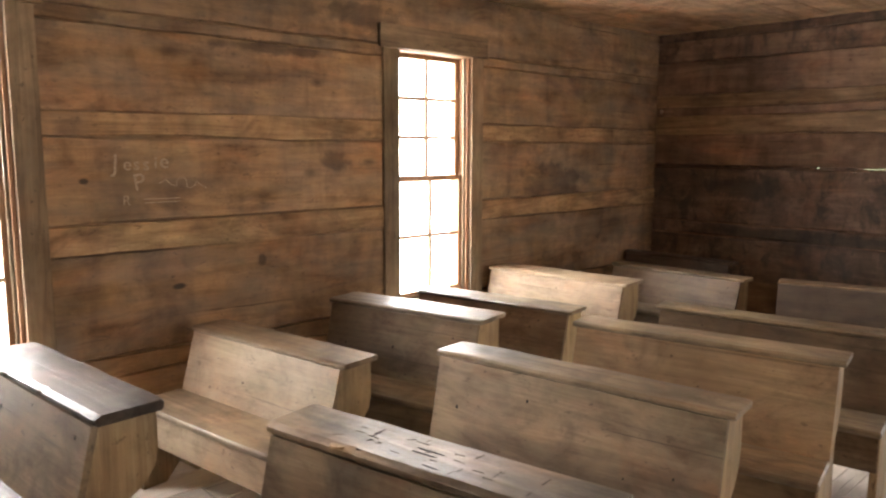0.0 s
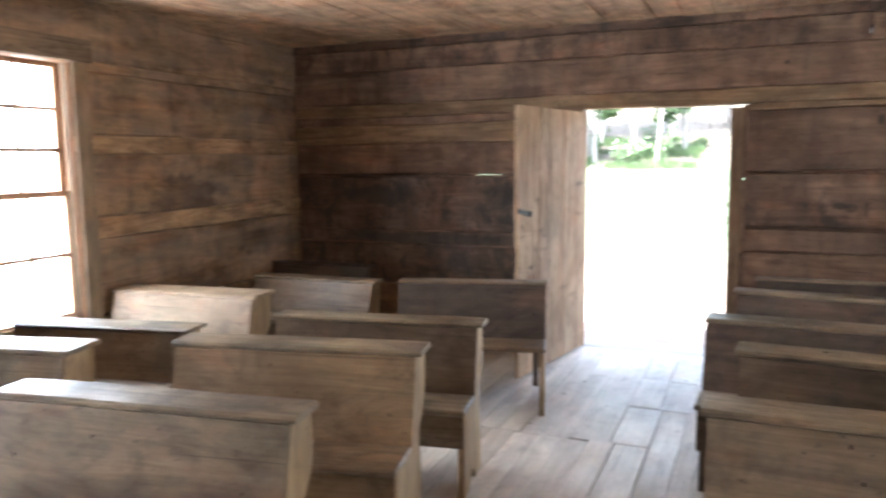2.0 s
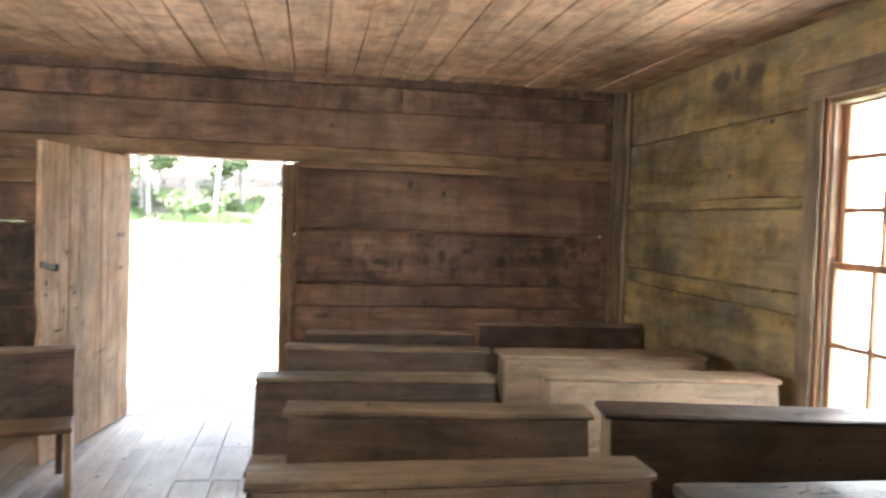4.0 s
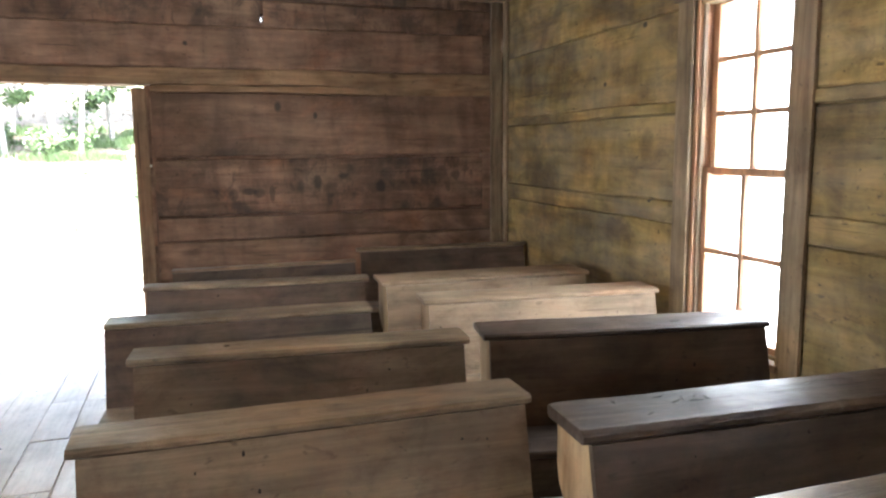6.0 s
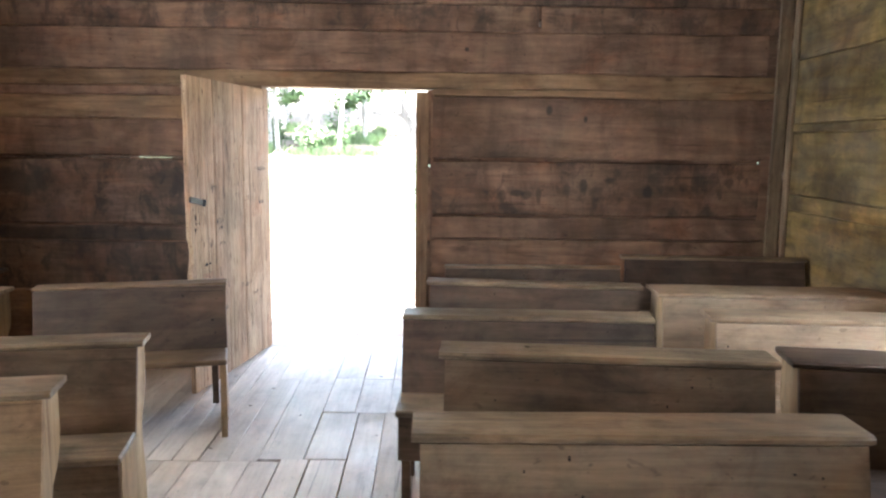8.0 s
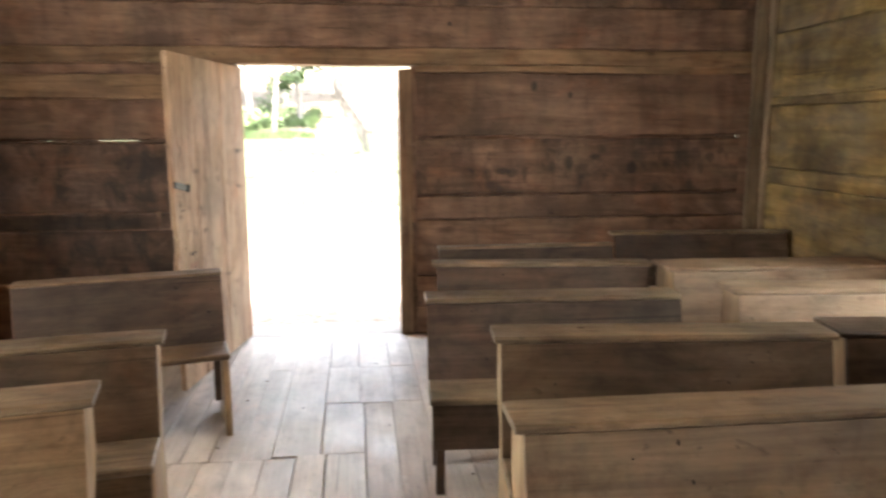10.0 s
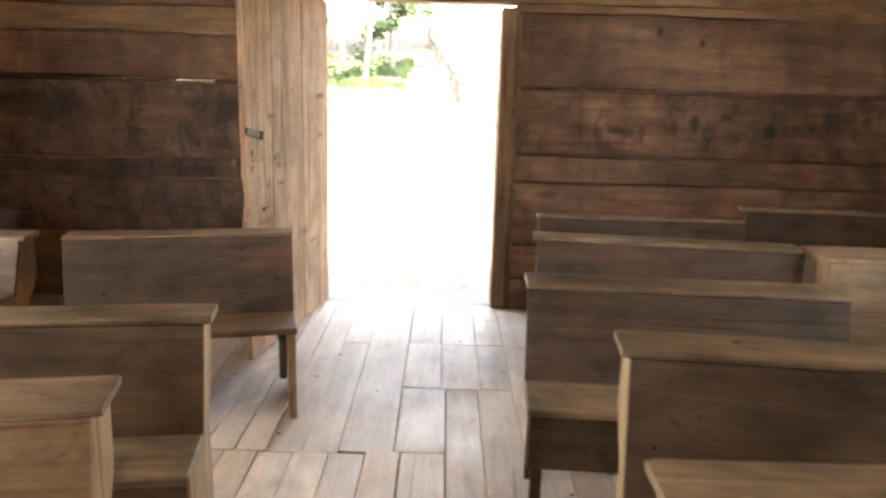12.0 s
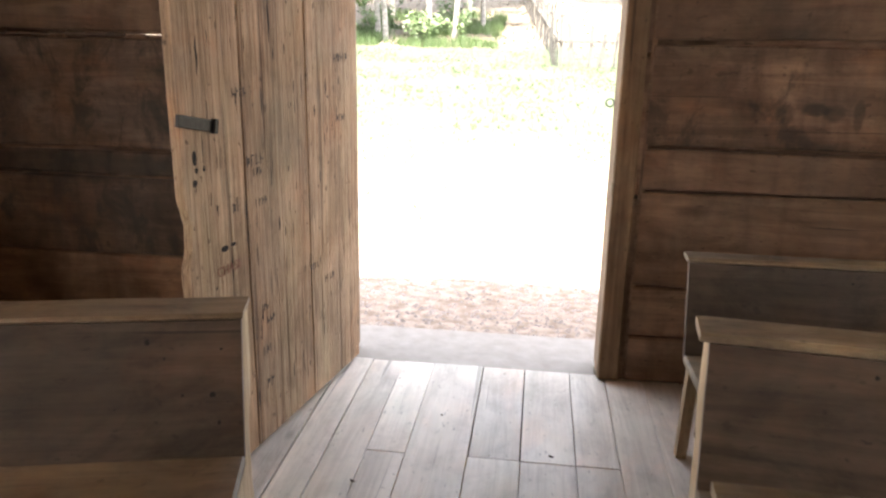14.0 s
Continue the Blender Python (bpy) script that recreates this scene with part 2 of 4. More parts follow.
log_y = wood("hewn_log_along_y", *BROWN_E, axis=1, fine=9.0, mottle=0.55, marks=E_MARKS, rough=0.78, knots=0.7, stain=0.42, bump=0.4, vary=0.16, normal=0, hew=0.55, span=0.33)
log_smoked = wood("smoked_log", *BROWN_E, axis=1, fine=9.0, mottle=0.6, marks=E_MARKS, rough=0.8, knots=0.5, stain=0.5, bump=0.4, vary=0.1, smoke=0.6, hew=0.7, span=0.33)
# the door leaf's shade is painted in as a darker base, with soot smears
log_shaded_sooty = wood("shaded_sooty_log", (0.075, 0.047, 0.033), (0.160, 0.104, 0.072), (0.25, 0.168, 0.118), axis=1, fine=9.0, mottle=0.6, marks=E_MARKS, rough=0.8, knots=0.5, stain=0.5, bump=0.4, vary=0.1, smoke=0.75, hew=0.7, span=0.33)
log_south = wood("pale_log_along_x", (0.139, 0.091, 0.028), (0.277, 0.195, 0.067), (0.397, 0.295, 0.116), axis=0, fine=9.0, mottle=0.9, marks=S_MARKS, rough=0.75, knots=0.7, stain=0.6, bump=0.4, vary=0.10, weather=0.18, normal=1, hew=0.65, span=0.33, pits=0.8, flecks=0.8)
batten_x = wood("pale_batten", (0.204, 0.120, 0.060), (0.396, 0.252, 0.132), (0.564, 0.390, 0.222), axis=0, fine=9.0, mottle=0.8, rough=0.72, knots=0.6, stain=0.55, vary=0.12, hew=0.4)
batten_y = wood("pale_batten_along_y", (0.15, 0.09, 0.045), (0.27, 0.17, 0.09), (0.38, 0.25, 0.14), axis=1, rough=0.72, knots=0.6, stain=0.4, vary=0.15)
casing_z = wood("casing_board", (0.12, 0.085, 0.05), (0.225, 0.165, 0.10), (0.33, 0.25, 0.16), axis=2, rough=0.7, knots=0.4, stain=0.4, vary=0.12)
casing_x = wood("casing_head_board", (0.10, 0.065, 0.04), (0.20, 0.14, 0.085), (0.30, 0.22, 0.14), axis=0, rough=0.7, knots=0.4, stain=0.4, vary=0.12)
post_z = wood("door_post_wood", (0.13, 0.08, 0.045), (0.25, 0.16, 0.09), (0.36, 0.25, 0.15), axis=2, rough=0.7, knots=0.4, stain=0.4, vary=0.1)
sash_wood = wood("sash_wood", (0.20, 0.095, 0.045), (0.33, 0.175, 0.085), (0.43, 0.25, 0.13), axis=2, rough=0.55, knots=0.0, stain=0.25, bump=0.15, vary=0.08)
floor_wood = wood("worn_floor_board", (0.465, 0.416, 0.360), (0.578, 0.524, 0.460), (0.658, 0.605, 0.540), axis=0, mottle=0.35, rough=0.46, knots=0.4, stain=0.2, bump=0.25, vary=0.10, tints=0.35, flecks=0.25, fibres=0.14)
ceiling_wood = wood("ceiling_board_wood", (0.329, 0.214, 0.133), (0.585, 0.399, 0.254), (0.757, 0.546, 0.369), axis=0, mottle=0.9, rough=0.62, knots=0.7, stain=0.35, bump=0.4, vary=0.05, span=0.34, hew=0.5)
door_wood = wood("weathered_door_board", (0.200, 0.118, 0.067), (0.390, 0.254, 0.153), (0.520, 0.364, 0.233), axis=2, fine=60.0, mottle=0.5, rough=0.78, knots=0.3, stain=0.3, split=0.07, fibres=0.75, bump=1.0, vary=0.08, span=0.17, pits=0.8)
seat_pine = wood("bench_pine", (0.198, 0.129, 0.072), (0.275, 0.185, 0.105), (0.34, 0.241, 0.142), axis=1, mottle=0.7, gloss=0.35, rough=0.58, knots=0.85, stain=0.4, bump=0.25, vary=0.14, normal=0)
seat_grey = wood("bench_greyed_pine", (0.161, 0.115, 0.074), (0.235, 0.172, 0.112), (0.303, 0.23, 0.154), axis=1, mottle=0.75, gloss=0.35, rough=0.58, knots=0.75, stain=0.5, bump=0.25, vary=0.12, normal=0)
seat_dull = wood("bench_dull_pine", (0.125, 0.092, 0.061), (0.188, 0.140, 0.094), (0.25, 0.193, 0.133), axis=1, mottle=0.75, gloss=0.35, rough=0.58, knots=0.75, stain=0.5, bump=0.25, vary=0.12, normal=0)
# dark wood, with the shade of backs turned from the door in its colour
seat_dark_shaded = wood("bench_dark_shaded_oak", (0.056, 0.038, 0.028), (0.084, 0.059, 0.043), (0.120, 0.086, 0.064), axis=1, mottle=0.7, gloss=0.35, rough=0.58, knots=0.6, stain=0.45, bump=0.25, vary=0.14, normal=0)
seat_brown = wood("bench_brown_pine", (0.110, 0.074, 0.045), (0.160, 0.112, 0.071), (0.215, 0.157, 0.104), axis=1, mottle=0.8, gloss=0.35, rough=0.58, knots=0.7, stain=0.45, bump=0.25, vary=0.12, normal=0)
seat_pale = wood("bench_pale_pine", (0.248, 0.179, 0.117), (0.317, 0.236, 0.160), (0.375, 0.285, 0.198), axis=1, mottle=0.6, gloss=0.3, rough=0.6, knots=0.9, stain=0.35, bump=0.25, vary=0.10, normal=0)
# worn wood, its colour raised to hold the light that tops catch
top_worn_lit = wood("worn_lit_bench_top", (0.132, 0.099, 0.062), (0.233, 0.180, 0.119), (0.334, 0.268, 0.185), axis=1, mottle=0.9, gloss=0.5, rough=0.46, knots=0.0, stain=0.6, bump=0.6, vary=0.15)
top_dark = wood("dark_polished_bench_top", (0.035, 0.025, 0.019), (0.080, 0.060, 0.047), (0.14, 0.11, 0.09), axis=1, mottle=0.9, gloss=0.32, rough=0.46, knots=0.0, stain=0.6, bump=0.7, vary=0.1)
end_pine = wood("bench_end_pine", (0.22, 0.145, 0.075), (0.38, 0.27, 0.15), (0.50, 0.375, 0.225), axis=2, rough=0.55, knots=0.5, stain=0.3, bump=0.2, vary=0.12)
iron = plain("black_iron", (0.035, 0.032, 0.03), 0.45, 0.85, 0.3, 40.0)
hole_black = plain("dark_bore", (0.012, 0.010, 0.008), 0.9, 0.0, 0.1)
chalk = plain("chalk", (0.38, 0.30, 0.22), 0.95, 0.0, 0.35, 60.0)
ink = plain("red_pencil", (0.24, 0.11, 0.07), 0.8, 0.0, 0.3, 60.0)
pencil = plain("grey_carving", (0.075, 0.055, 0.04), 0.85, 0.0, 0.3, 60.0)
slab_stone = plain("step_stone", (0.27, 0.24, 0.21), 0.85, 0.0, 0.12, 14.0, 0.4)
pebble_stone = plain("pebble_stone", (0.30, 0.255, 0.225), 0.85, 0.0, 0.4, 3.0)
bark = plain("pale_bark", (0.28, 0.255, 0.22), 0.9, 0.0, 0.4, 9.0, 0.6)
fence_wood = plain("weathered_fence", (0.105, 0.094, 0.08), 0.85, 0.0, 0.45, 12.0)
shingle = plain("roof_shingle", (0.10, 0.09, 0.08), 0.9, 0.0, 0.3, 10.0)


def leaf_material(name, low, high):
    m, nodes, links, bsdf = mat(name)
    geo = nodes.new("ShaderNodeNewGeometry")
    r = ramp(nodes, [(0.0, low), (1.0, high)])
    links.new(geo.outputs["Random Per Island"], r.inputs["Fac"])
    links.new(r.outputs["Color"], bsdf.inputs["Base Color"])
    bsdf.inputs["Roughness"].default_value = 0.55
    bsdf.inputs["Transmission Weight"].default_value = 0.0
    return m


leaf_green = leaf_material("summer_leaves", (0.050, 0.085, 0.022), (0.105, 0.15, 0.046))
grass_green = leaf_material("mown_grass", (0.045, 0.065, 0.025), (0.085, 0.105, 0.045))
litter_brown = leaf_material("leaf_litter", (0.05, 0.035, 0.02), (0.14, 0.10, 0.06))


def ground_material():
    m, nodes, links, bsdf = mat("yard_ground")
    tc = nodes.new("ShaderNodeTexCoord")
    n1 = nodes.new("ShaderNodeTexNoise")
    n1.inputs["Scale"].default_value = 0.45
    n1.inputs["Detail"].default_value = 6.0
    n2 = nodes.new("ShaderNodeTexNoise")
    n2.inputs["Scale"].default_value = 14.0
    n2.inputs["Detail"].default_value = 6.0
    for n in (n1, n2):
        links.new(tc.outputs["Object"], n.inputs["Vector"])
    sep = nodes.new("ShaderNodeSeparateXYZ")
    links.new(tc.outputs["Object"], sep.inputs[0])
    grass = ramp(nodes, [(0.35, (0.040, 0.055, 0.022)), (0.65, (0.076, 0.090, 0.044))])
    dirt = ramp(nodes, [(0.35, (0.15, 0.105, 0.075)), (0.65, (0.30, 0.235, 0.185))])
    wood_floor = ramp(nodes, [(0.35, (0.07, 0.058, 0.034)), (0.65, (0.17, 0.13, 0.09))])
    for r in (grass, dirt, wood_floor):
        links.new(n2.outputs["Fac"], r.inputs["Fac"])
    near = nodes.new("ShaderNodeMath")
    near.operation = "MULTIPLY_ADD"
    links.new(n1.outputs["Fac"], near.inputs[0])
    near.inputs[1].default_value = 3.0
    links.new(sep.outputs["X"], near.inputs[2])
    yard = nodes.new("ShaderNodeMapRange")
    yard.inputs["From Min"].default_value = 9.6
    yard.inputs["From Max"].default_value = 15.0
    links.new(near.outputs[0], yard.inputs["Value"])
    c = mixed(nodes, links, "MIX", yard.outputs["Result"], dirt.outputs["Color"], grass.outputs["Color"])
    far = nodes.new("ShaderNodeMapRange")
    far.inputs["From Min"].default_value = 25.2
    far.inputs["From Max"].default_value = 26.0
    links.new(near.outputs[0], far.inputs["Value"])
    c = mixed(nodes, links, "MIX", far.outputs["Result"], c, wood_floor.outputs["Color"])
    links.new(c, bsdf.inputs["Base Color"])
    bsdf.inputs["Roughness"].default_value = 0.95
    b = nodes.new("ShaderNodeBump")
    b.inputs["Strength"].default_value = 0.6
    b.inputs["Distance"].default_value = 0.03
    links.new(n2.outputs["Fac"], b.inputs["Height"])
    links.new(b.outputs["Normal"], bsdf.inputs["Normal"])
    return m


ground_mat = ground_material()
glass, gn, gl, gb = mat("window_glass")
gb.inputs["Base Color"].default_value = (0.96, 0.98, 0.97, 1)
gb.inputs["Transmission Weight"].default_value = 1.0
gb.inputs["Roughness"].default_value = 0.02
gb.inputs["IOR"].default_value = 1.45


# ---- mesh helpers ----
def mesh_object(name, verts, faces, material, parent=None, smooth=False):
    me = bpy.data.meshes.new(name)
    me.from_pydata([tuple(v) for v in verts], [], faces)
    me.validate()
    bm = bmesh.new()
    bm.from_mesh(me)
    bmesh.ops.recalc_face_normals(bm, faces=bm.faces)
    bm.to_mesh(me)
    bm.free()
    if material:
        me.materials.append(material)
    if smooth:
        for p in me.polygons:
            p.use_smooth = True
    ob = new(name, me)
    ob.parent = parent
    return ob


def part(name, bm, material, parent, label=""):
    bmesh.ops.recalc_face_normals(bm, faces=bm.faces)
    me = bpy.data.meshes.new(name)
    bm.to_mesh(me)
    bm.free()
    me.materials.append(material)
    ob = new(name, me)
    ob.parent = parent
    if label:
        tagged(ob, label=label)
    return ob


def box(bm, x0, x1, y0, y1, z0, z1, bevel=0.0):
    vs = [bm.verts.new((x, y, z)) for x in (x0, x1) for y in (y0, y1) for z in (z0, z1)]
    fs = [bm.faces.new([vs[i] for i in q]) for q in ((0, 1, 3, 2), (4, 6, 7, 5), (0, 4, 5, 1), (2, 3, 7, 6), (0, 2, 6, 4), (1, 5, 7, 3))]
    if bevel:
        es = list({e for f in fs for e in f.edges})
        bmesh.ops.bevel(bm, geom=es, offset=bevel, segments=1, affect="EDGES", profile=0.5)
    return bm


def boxed(name, dims, material, parent, bevel=0.003, label=""):
    return part(name, box(bmesh.new(), *dims, bevel), material, parent, label)


def plank(name, along, a0, a1, d0, d1, z0, z1, material, parent, chamfer=0.008, rough_face=0.003, wavy=0.004, step=0.11, seed=0.0):
    """A hewn timber or worn board: a chamfered section swept along x or y, its edges a little uneven. d is the other level axis."""
    n = max(2, int((a1 - a0) / step) + 1)
    verts, faces = [], []
    c = chamfer
    ring = [(d0, z0 + c), (d0, z1 - c), (d0 + c, z1), (d1 - c, z1), (d1, z1 - c), (d1, z0 + c), (d1 - c, z0), (d0 + c, z0)]
    for i in range(n + 1):
        a = a0 + (a1 - a0) * i / n
        up = noise.noise((a * 1.6 + seed, z1 * 7.1, d0)) * wavy
        lo = noise.noise((a * 1.6 + seed, z0 * 7.1 + 9.3, d0)) * wavy
        for k, (d, z) in enumerate(ring):
            off = noise.noise((a * 4.0 + seed, z * 5.0, d * 3.0 + k)) * rough_face
            zz = z + (up if z > (z0 + z1) / 2 else lo)
            verts.append((a, d + off, zz) if along == "x" else (d + off, a, zz))
    for i in range(n):
        for k in range(8):
            p, q = i * 8 + k, i * 8 + (k + 1) % 8
            faces.append((p, q, q + 8, p + 8))
    faces.append(tuple(range(8)))
    faces.append(tuple(n * 8 + k for k in range(8)))
    return mesh_object(name, verts, faces, material, parent)


# ---- the schoolroom: walls of hewn logs ----
XW, XE, YS, YN, TOP, THICK = -2.6, 6.27, -2.63, 3.72, 2.52, 0.17
DOOR0, DOOR1, DOOR_TOP = 0.02, 1.10, 1.88
WINDOWS_N = [(0.46, 1.07), (3.22, 3.86)]
# the first south opening is unseen, added to let in fill light
WINDOWS_S = [(0.52, 1.14), (3.34, 3.96)]
SILL, HEAD, RAIL = 0.54, 2.145, 1.325


def structure(name, label, category):
    ob = new(name)
    return tagged(ob, label=label, category=category, kind="structure")


def chinked_wall(name, along, a0, a1, face, out, rows, openings, materials, label, slots=(), deep=0.022):
    """rows: (z0, z1, material key, proud). openings: (a0, a1, z0, z1). slots: (a0, a1, z) daylight gaps left open between two logs."""
    root = structure(name, label, "wall")
    bm = bmesh.new()
    for z0, z1, key, proud in rows:
        cuts = sorted((o[0], o[1]) for o in openings if o[2] < (z0 + z1) / 2 < o[3])
        edges = [a0] + [v for c in cuts for v in c] + [a1]
        for b0, b1 in zip(edges[::2], edges[1::2]):
            if b1 - b0 < 0.02:
                continue
            inner, outer = face - out * proud, face + out * THICK
            d0, d1 = min(inner, outer), max(inner, outer)
            plank("log" if key != "batten" else "batten", along, b0 + 0.002, b1 - 0.002, d0, d1, z0 + 0.003, z1 - 0.003, materials[key], root,
                  chamfer=0.005 if key == "batten" else 0.007, rough_face=0.008, wavy=0.014 if key == "batten" else 0.007, seed=z0 * 3.1 + b0)
            gap = [s for s in slots if abs(s[2] - z1) < 0.02 and b0 <= s[0] < b1]
            spans, at = [], b0
            for s in sorted(gap):
                spans.append((at, s[0]))
                at = s[1]
            spans.append((at, b1))
            for s0, s1 in spans:
                lo, hi = sorted((face + out * deep, face + out * 0.12))
                if along == "x":
                    box(bm, s0 + 0.002, s1 - 0.002, lo, hi, z1 - 0.03, z1 + 0.03)
                else:
                    box(bm, lo, hi, s0 + 0.002, s1 - 0.002, z1 - 0.03, z1 + 0.03)
    part("chinking", bm, materials["log"], root)
    return root


open_n = [(a, b, SILL, HEAD) for a, b in WINDOWS_N]
open_s = [(a, b, SILL, HEAD) for a, b in WINDOWS_S]
chinked_wall("wall_north", "x", XW, XE + THICK, YN, 1, [
    (-0.25, 0.0, "log", 0), (0.0, 0.43, "log", 0), (0.43, 0.53, "batten", 0.008), (0.53, 1.03, "log", 0), (1.03, 1.17, "batten", 0.010), (1.17, 1.57, "log", 0),
    (1.57, 1.69, "batten", 0.008), (1.69, 2.08, "log", 0), (2.08, HEAD, "log", 0), (HEAD, 2.62, "log", -0.004)],
    open_n, {"log": log_x, "batten": batten_x}, "wall of broad brown hewn logs with pale boards over the joints")
chinked_wall("wall_south", "x", XW, XE + THICK, YS, -1, [
    (-0.25, 0.0, "log", 0), (0.0, 0.52, "log", 0), (0.52, 1.06, "log", 0), (1.06, 1.17, "batten", 0.008), (1.17, 1.60, "log", 0), (1.60, 1.66, "batten", 0.012),
    (1.66, 2.10, "log", 0), (2.10, 2.62, "log", -0.004)],
    open_s, {"log": log_south, "batten": log_south}, "wall of broad yellowish hewn logs with knots and stains")
E_ROWS_LEFT = [(-0.25, 0.0, "log", 0), (0.0, 0.43, "log", 0), (0.43, 0.780, "shaded_sooty", 0), (0.788, 0.896, "shaded_sooty", -0.006), (0.904, 1.366, "shaded_sooty", 0), (1.366, 1.390, "shaded_sooty", 0), (1.390, 1.65, "log", 0),
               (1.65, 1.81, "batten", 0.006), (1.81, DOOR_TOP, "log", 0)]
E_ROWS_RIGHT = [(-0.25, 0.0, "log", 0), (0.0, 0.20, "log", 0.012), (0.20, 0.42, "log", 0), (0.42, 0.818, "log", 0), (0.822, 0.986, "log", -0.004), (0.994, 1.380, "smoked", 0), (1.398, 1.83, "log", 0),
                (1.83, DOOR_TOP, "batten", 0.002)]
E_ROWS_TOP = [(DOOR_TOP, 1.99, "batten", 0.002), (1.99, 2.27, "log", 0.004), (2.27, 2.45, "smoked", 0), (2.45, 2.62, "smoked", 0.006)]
mats_e = {"log": log_y, "batten": batten_y, "smoked": log_smoked, "shaded_sooty": log_shaded_sooty}
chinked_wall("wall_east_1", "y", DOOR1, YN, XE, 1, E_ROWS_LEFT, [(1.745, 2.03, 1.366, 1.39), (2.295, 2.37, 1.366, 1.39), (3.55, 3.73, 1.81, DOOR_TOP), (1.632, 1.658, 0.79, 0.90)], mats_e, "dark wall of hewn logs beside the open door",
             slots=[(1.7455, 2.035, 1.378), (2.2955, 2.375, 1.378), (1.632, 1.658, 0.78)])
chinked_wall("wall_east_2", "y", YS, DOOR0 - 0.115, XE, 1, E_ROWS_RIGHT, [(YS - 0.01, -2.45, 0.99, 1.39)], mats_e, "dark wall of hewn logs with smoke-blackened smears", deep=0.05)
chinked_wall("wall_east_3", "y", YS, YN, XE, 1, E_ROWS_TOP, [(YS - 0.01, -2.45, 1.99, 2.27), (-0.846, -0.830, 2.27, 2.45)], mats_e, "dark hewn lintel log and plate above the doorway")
chinked_wall("wall_west", "y", YS, YN, XW, -1, [(-0.25, 0.4, "log", 0), (0.4, 0.85, "log", 0), (0.85, 1.3, "log", 0), (1.3, 1.75, "log", 0), (1.75, 2.2, "log", 0), (2.2, 2.62, "log", 0)],
             [], mats_e, "plain wall of brown hewn logs")

# filler beside the small daylight holes
hole_fill = structure("trim_1", "short wooden filler blocks in the gaps of the log wall", "trim")
boxed("filler", (XE + 0.01, XE + THICK, -0.855, -0.821, 2.272, 2.31), log_y, hole_fill)
boxed("filler", (XE + 0.01, XE + THICK, -0.855, -0.821, 2.362, 2.448), log_y, hole_fill)
boxed("filler", (XE + 0.004, XE + THICK - 0.02, DOOR0 - 0.128, DOOR0 - 0.102, 0.0, DOOR_TOP - 0.012), log_y, hole_fill)
for z0, z1 in ((0.0, 0.786), (0.801, 1.334), (1.350, DOOR_TOP - 0.012)):
    boxed("filler", (XE - 0.003, XE + THICK - 0.012, DOOR0 - 0.106, DOOR0 - 0.080, z0, z1), log_y, hole_fill)

for y0, y1, z0, z1, s0, s1, h0, h1 in ((1.630, 1.660, 0.782, 0.894, 1.637, 1.652, 0.784, 0.800), (3.545, 3.72, 1.812, 1.878, 3.655, 3.685, 1.825, 1.872), (YS, -2.445, 0.992, 1.388, YS + 0.004, YS + 0.028, 1.27, 1.33), (YS, -2.445, 1.992, 2.268, YS + 0.004, YS + 0.028, 2.16, 2.25)):
    for b in ((y0, s0, z0, z1), (s1, y1, z0, z1), (s0, s1, z0, h0), (s0, s1, h1, z1)):
        if b[1] - b[0] > 0.001:
            boxed("thin_board", (XE + 0.003, XE + 0.04, b[0], b[1], b[2] - (0.02 if b[2] == z0 else 0), b[3] + (0.02 if b[3] == z1 else 0)), log_y, hole_fill, 0.0)

for y0, y1, z0, z1 in ((1.745, 2.03, 1.3775, 1.3805), (2.295, 2.37, 1.377, 1.382)):
    boxed("filler", (XE + 0.006, XE + 0.05, y0, y1, 1.352, z0), log_smoked, hole_fill, 0.0)
    boxed("filler", (XE + 0.006, XE + 0.05, y0, y1, z1, 1.404), log_smoked, hole_fill, 0.0)

# door frame
post = structure("door_frame", "brown wooden door posts and head of the open doorway", "door frame")
boxed("post", (XE - 0.022, XE + THICK + 0.02, DOOR0 - 0.088, DOOR0, 0.0, DOOR_TOP - 0.028), post_z, post, 0.006)
boxed("post", (XE - 0.012, XE + THICK + 0.02, DOOR1, DOOR1 + 0.09, 0.0, DOOR_TOP - 0.004), post_z, post, 0.006)
boxed("sill", (XE + 0.035, XE + THICK + 0.05, DOOR0, DOOR1, -0.16, -0.012), slab_stone, post, 0.006)

ring_bm = bmesh.new()
ring_rows = []
for i in range(16):
    a = 2 * math.pi * i / 16
    ring_rows.append([ring_bm.verts.new((XE + THICK + 0.003 * math.cos(b), DOOR0 + 0.018 + (0.016 + 0.003 * math.sin(b)) * math.cos(a), 1.146 + (0.016 + 0.003 * math.sin(b)) * math.sin(a))) for b in (0, 1.5708, 3.1416, 4.7124)])
for r0, r1 in zip(ring_rows, ring_rows[1:] + ring_rows[:1]):
    for q in range(4):
        ring_bm.faces.new((r0[q], r0[(q + 1) % 4], r1[(q + 1) % 4], r1[q]))
part("latch_ring", ring_bm, iron, post, "small dark iron ring")

# corner boards
corner = structure("trim_2", "narrow brown corner boards with daylight in the cracks", "trim")
boxed("corner_board", (XE - 0.026, XE - 0.004, YS + 0.03, YS + 0.12, 0.0, TOP), casing_z, corner, 0.004)
boxed("corner_board", (XE - 0.095, XE - 0.032, YS + 0.004, YS + 0.028, 0.0, TOP), casing_z, corner, 0.004)


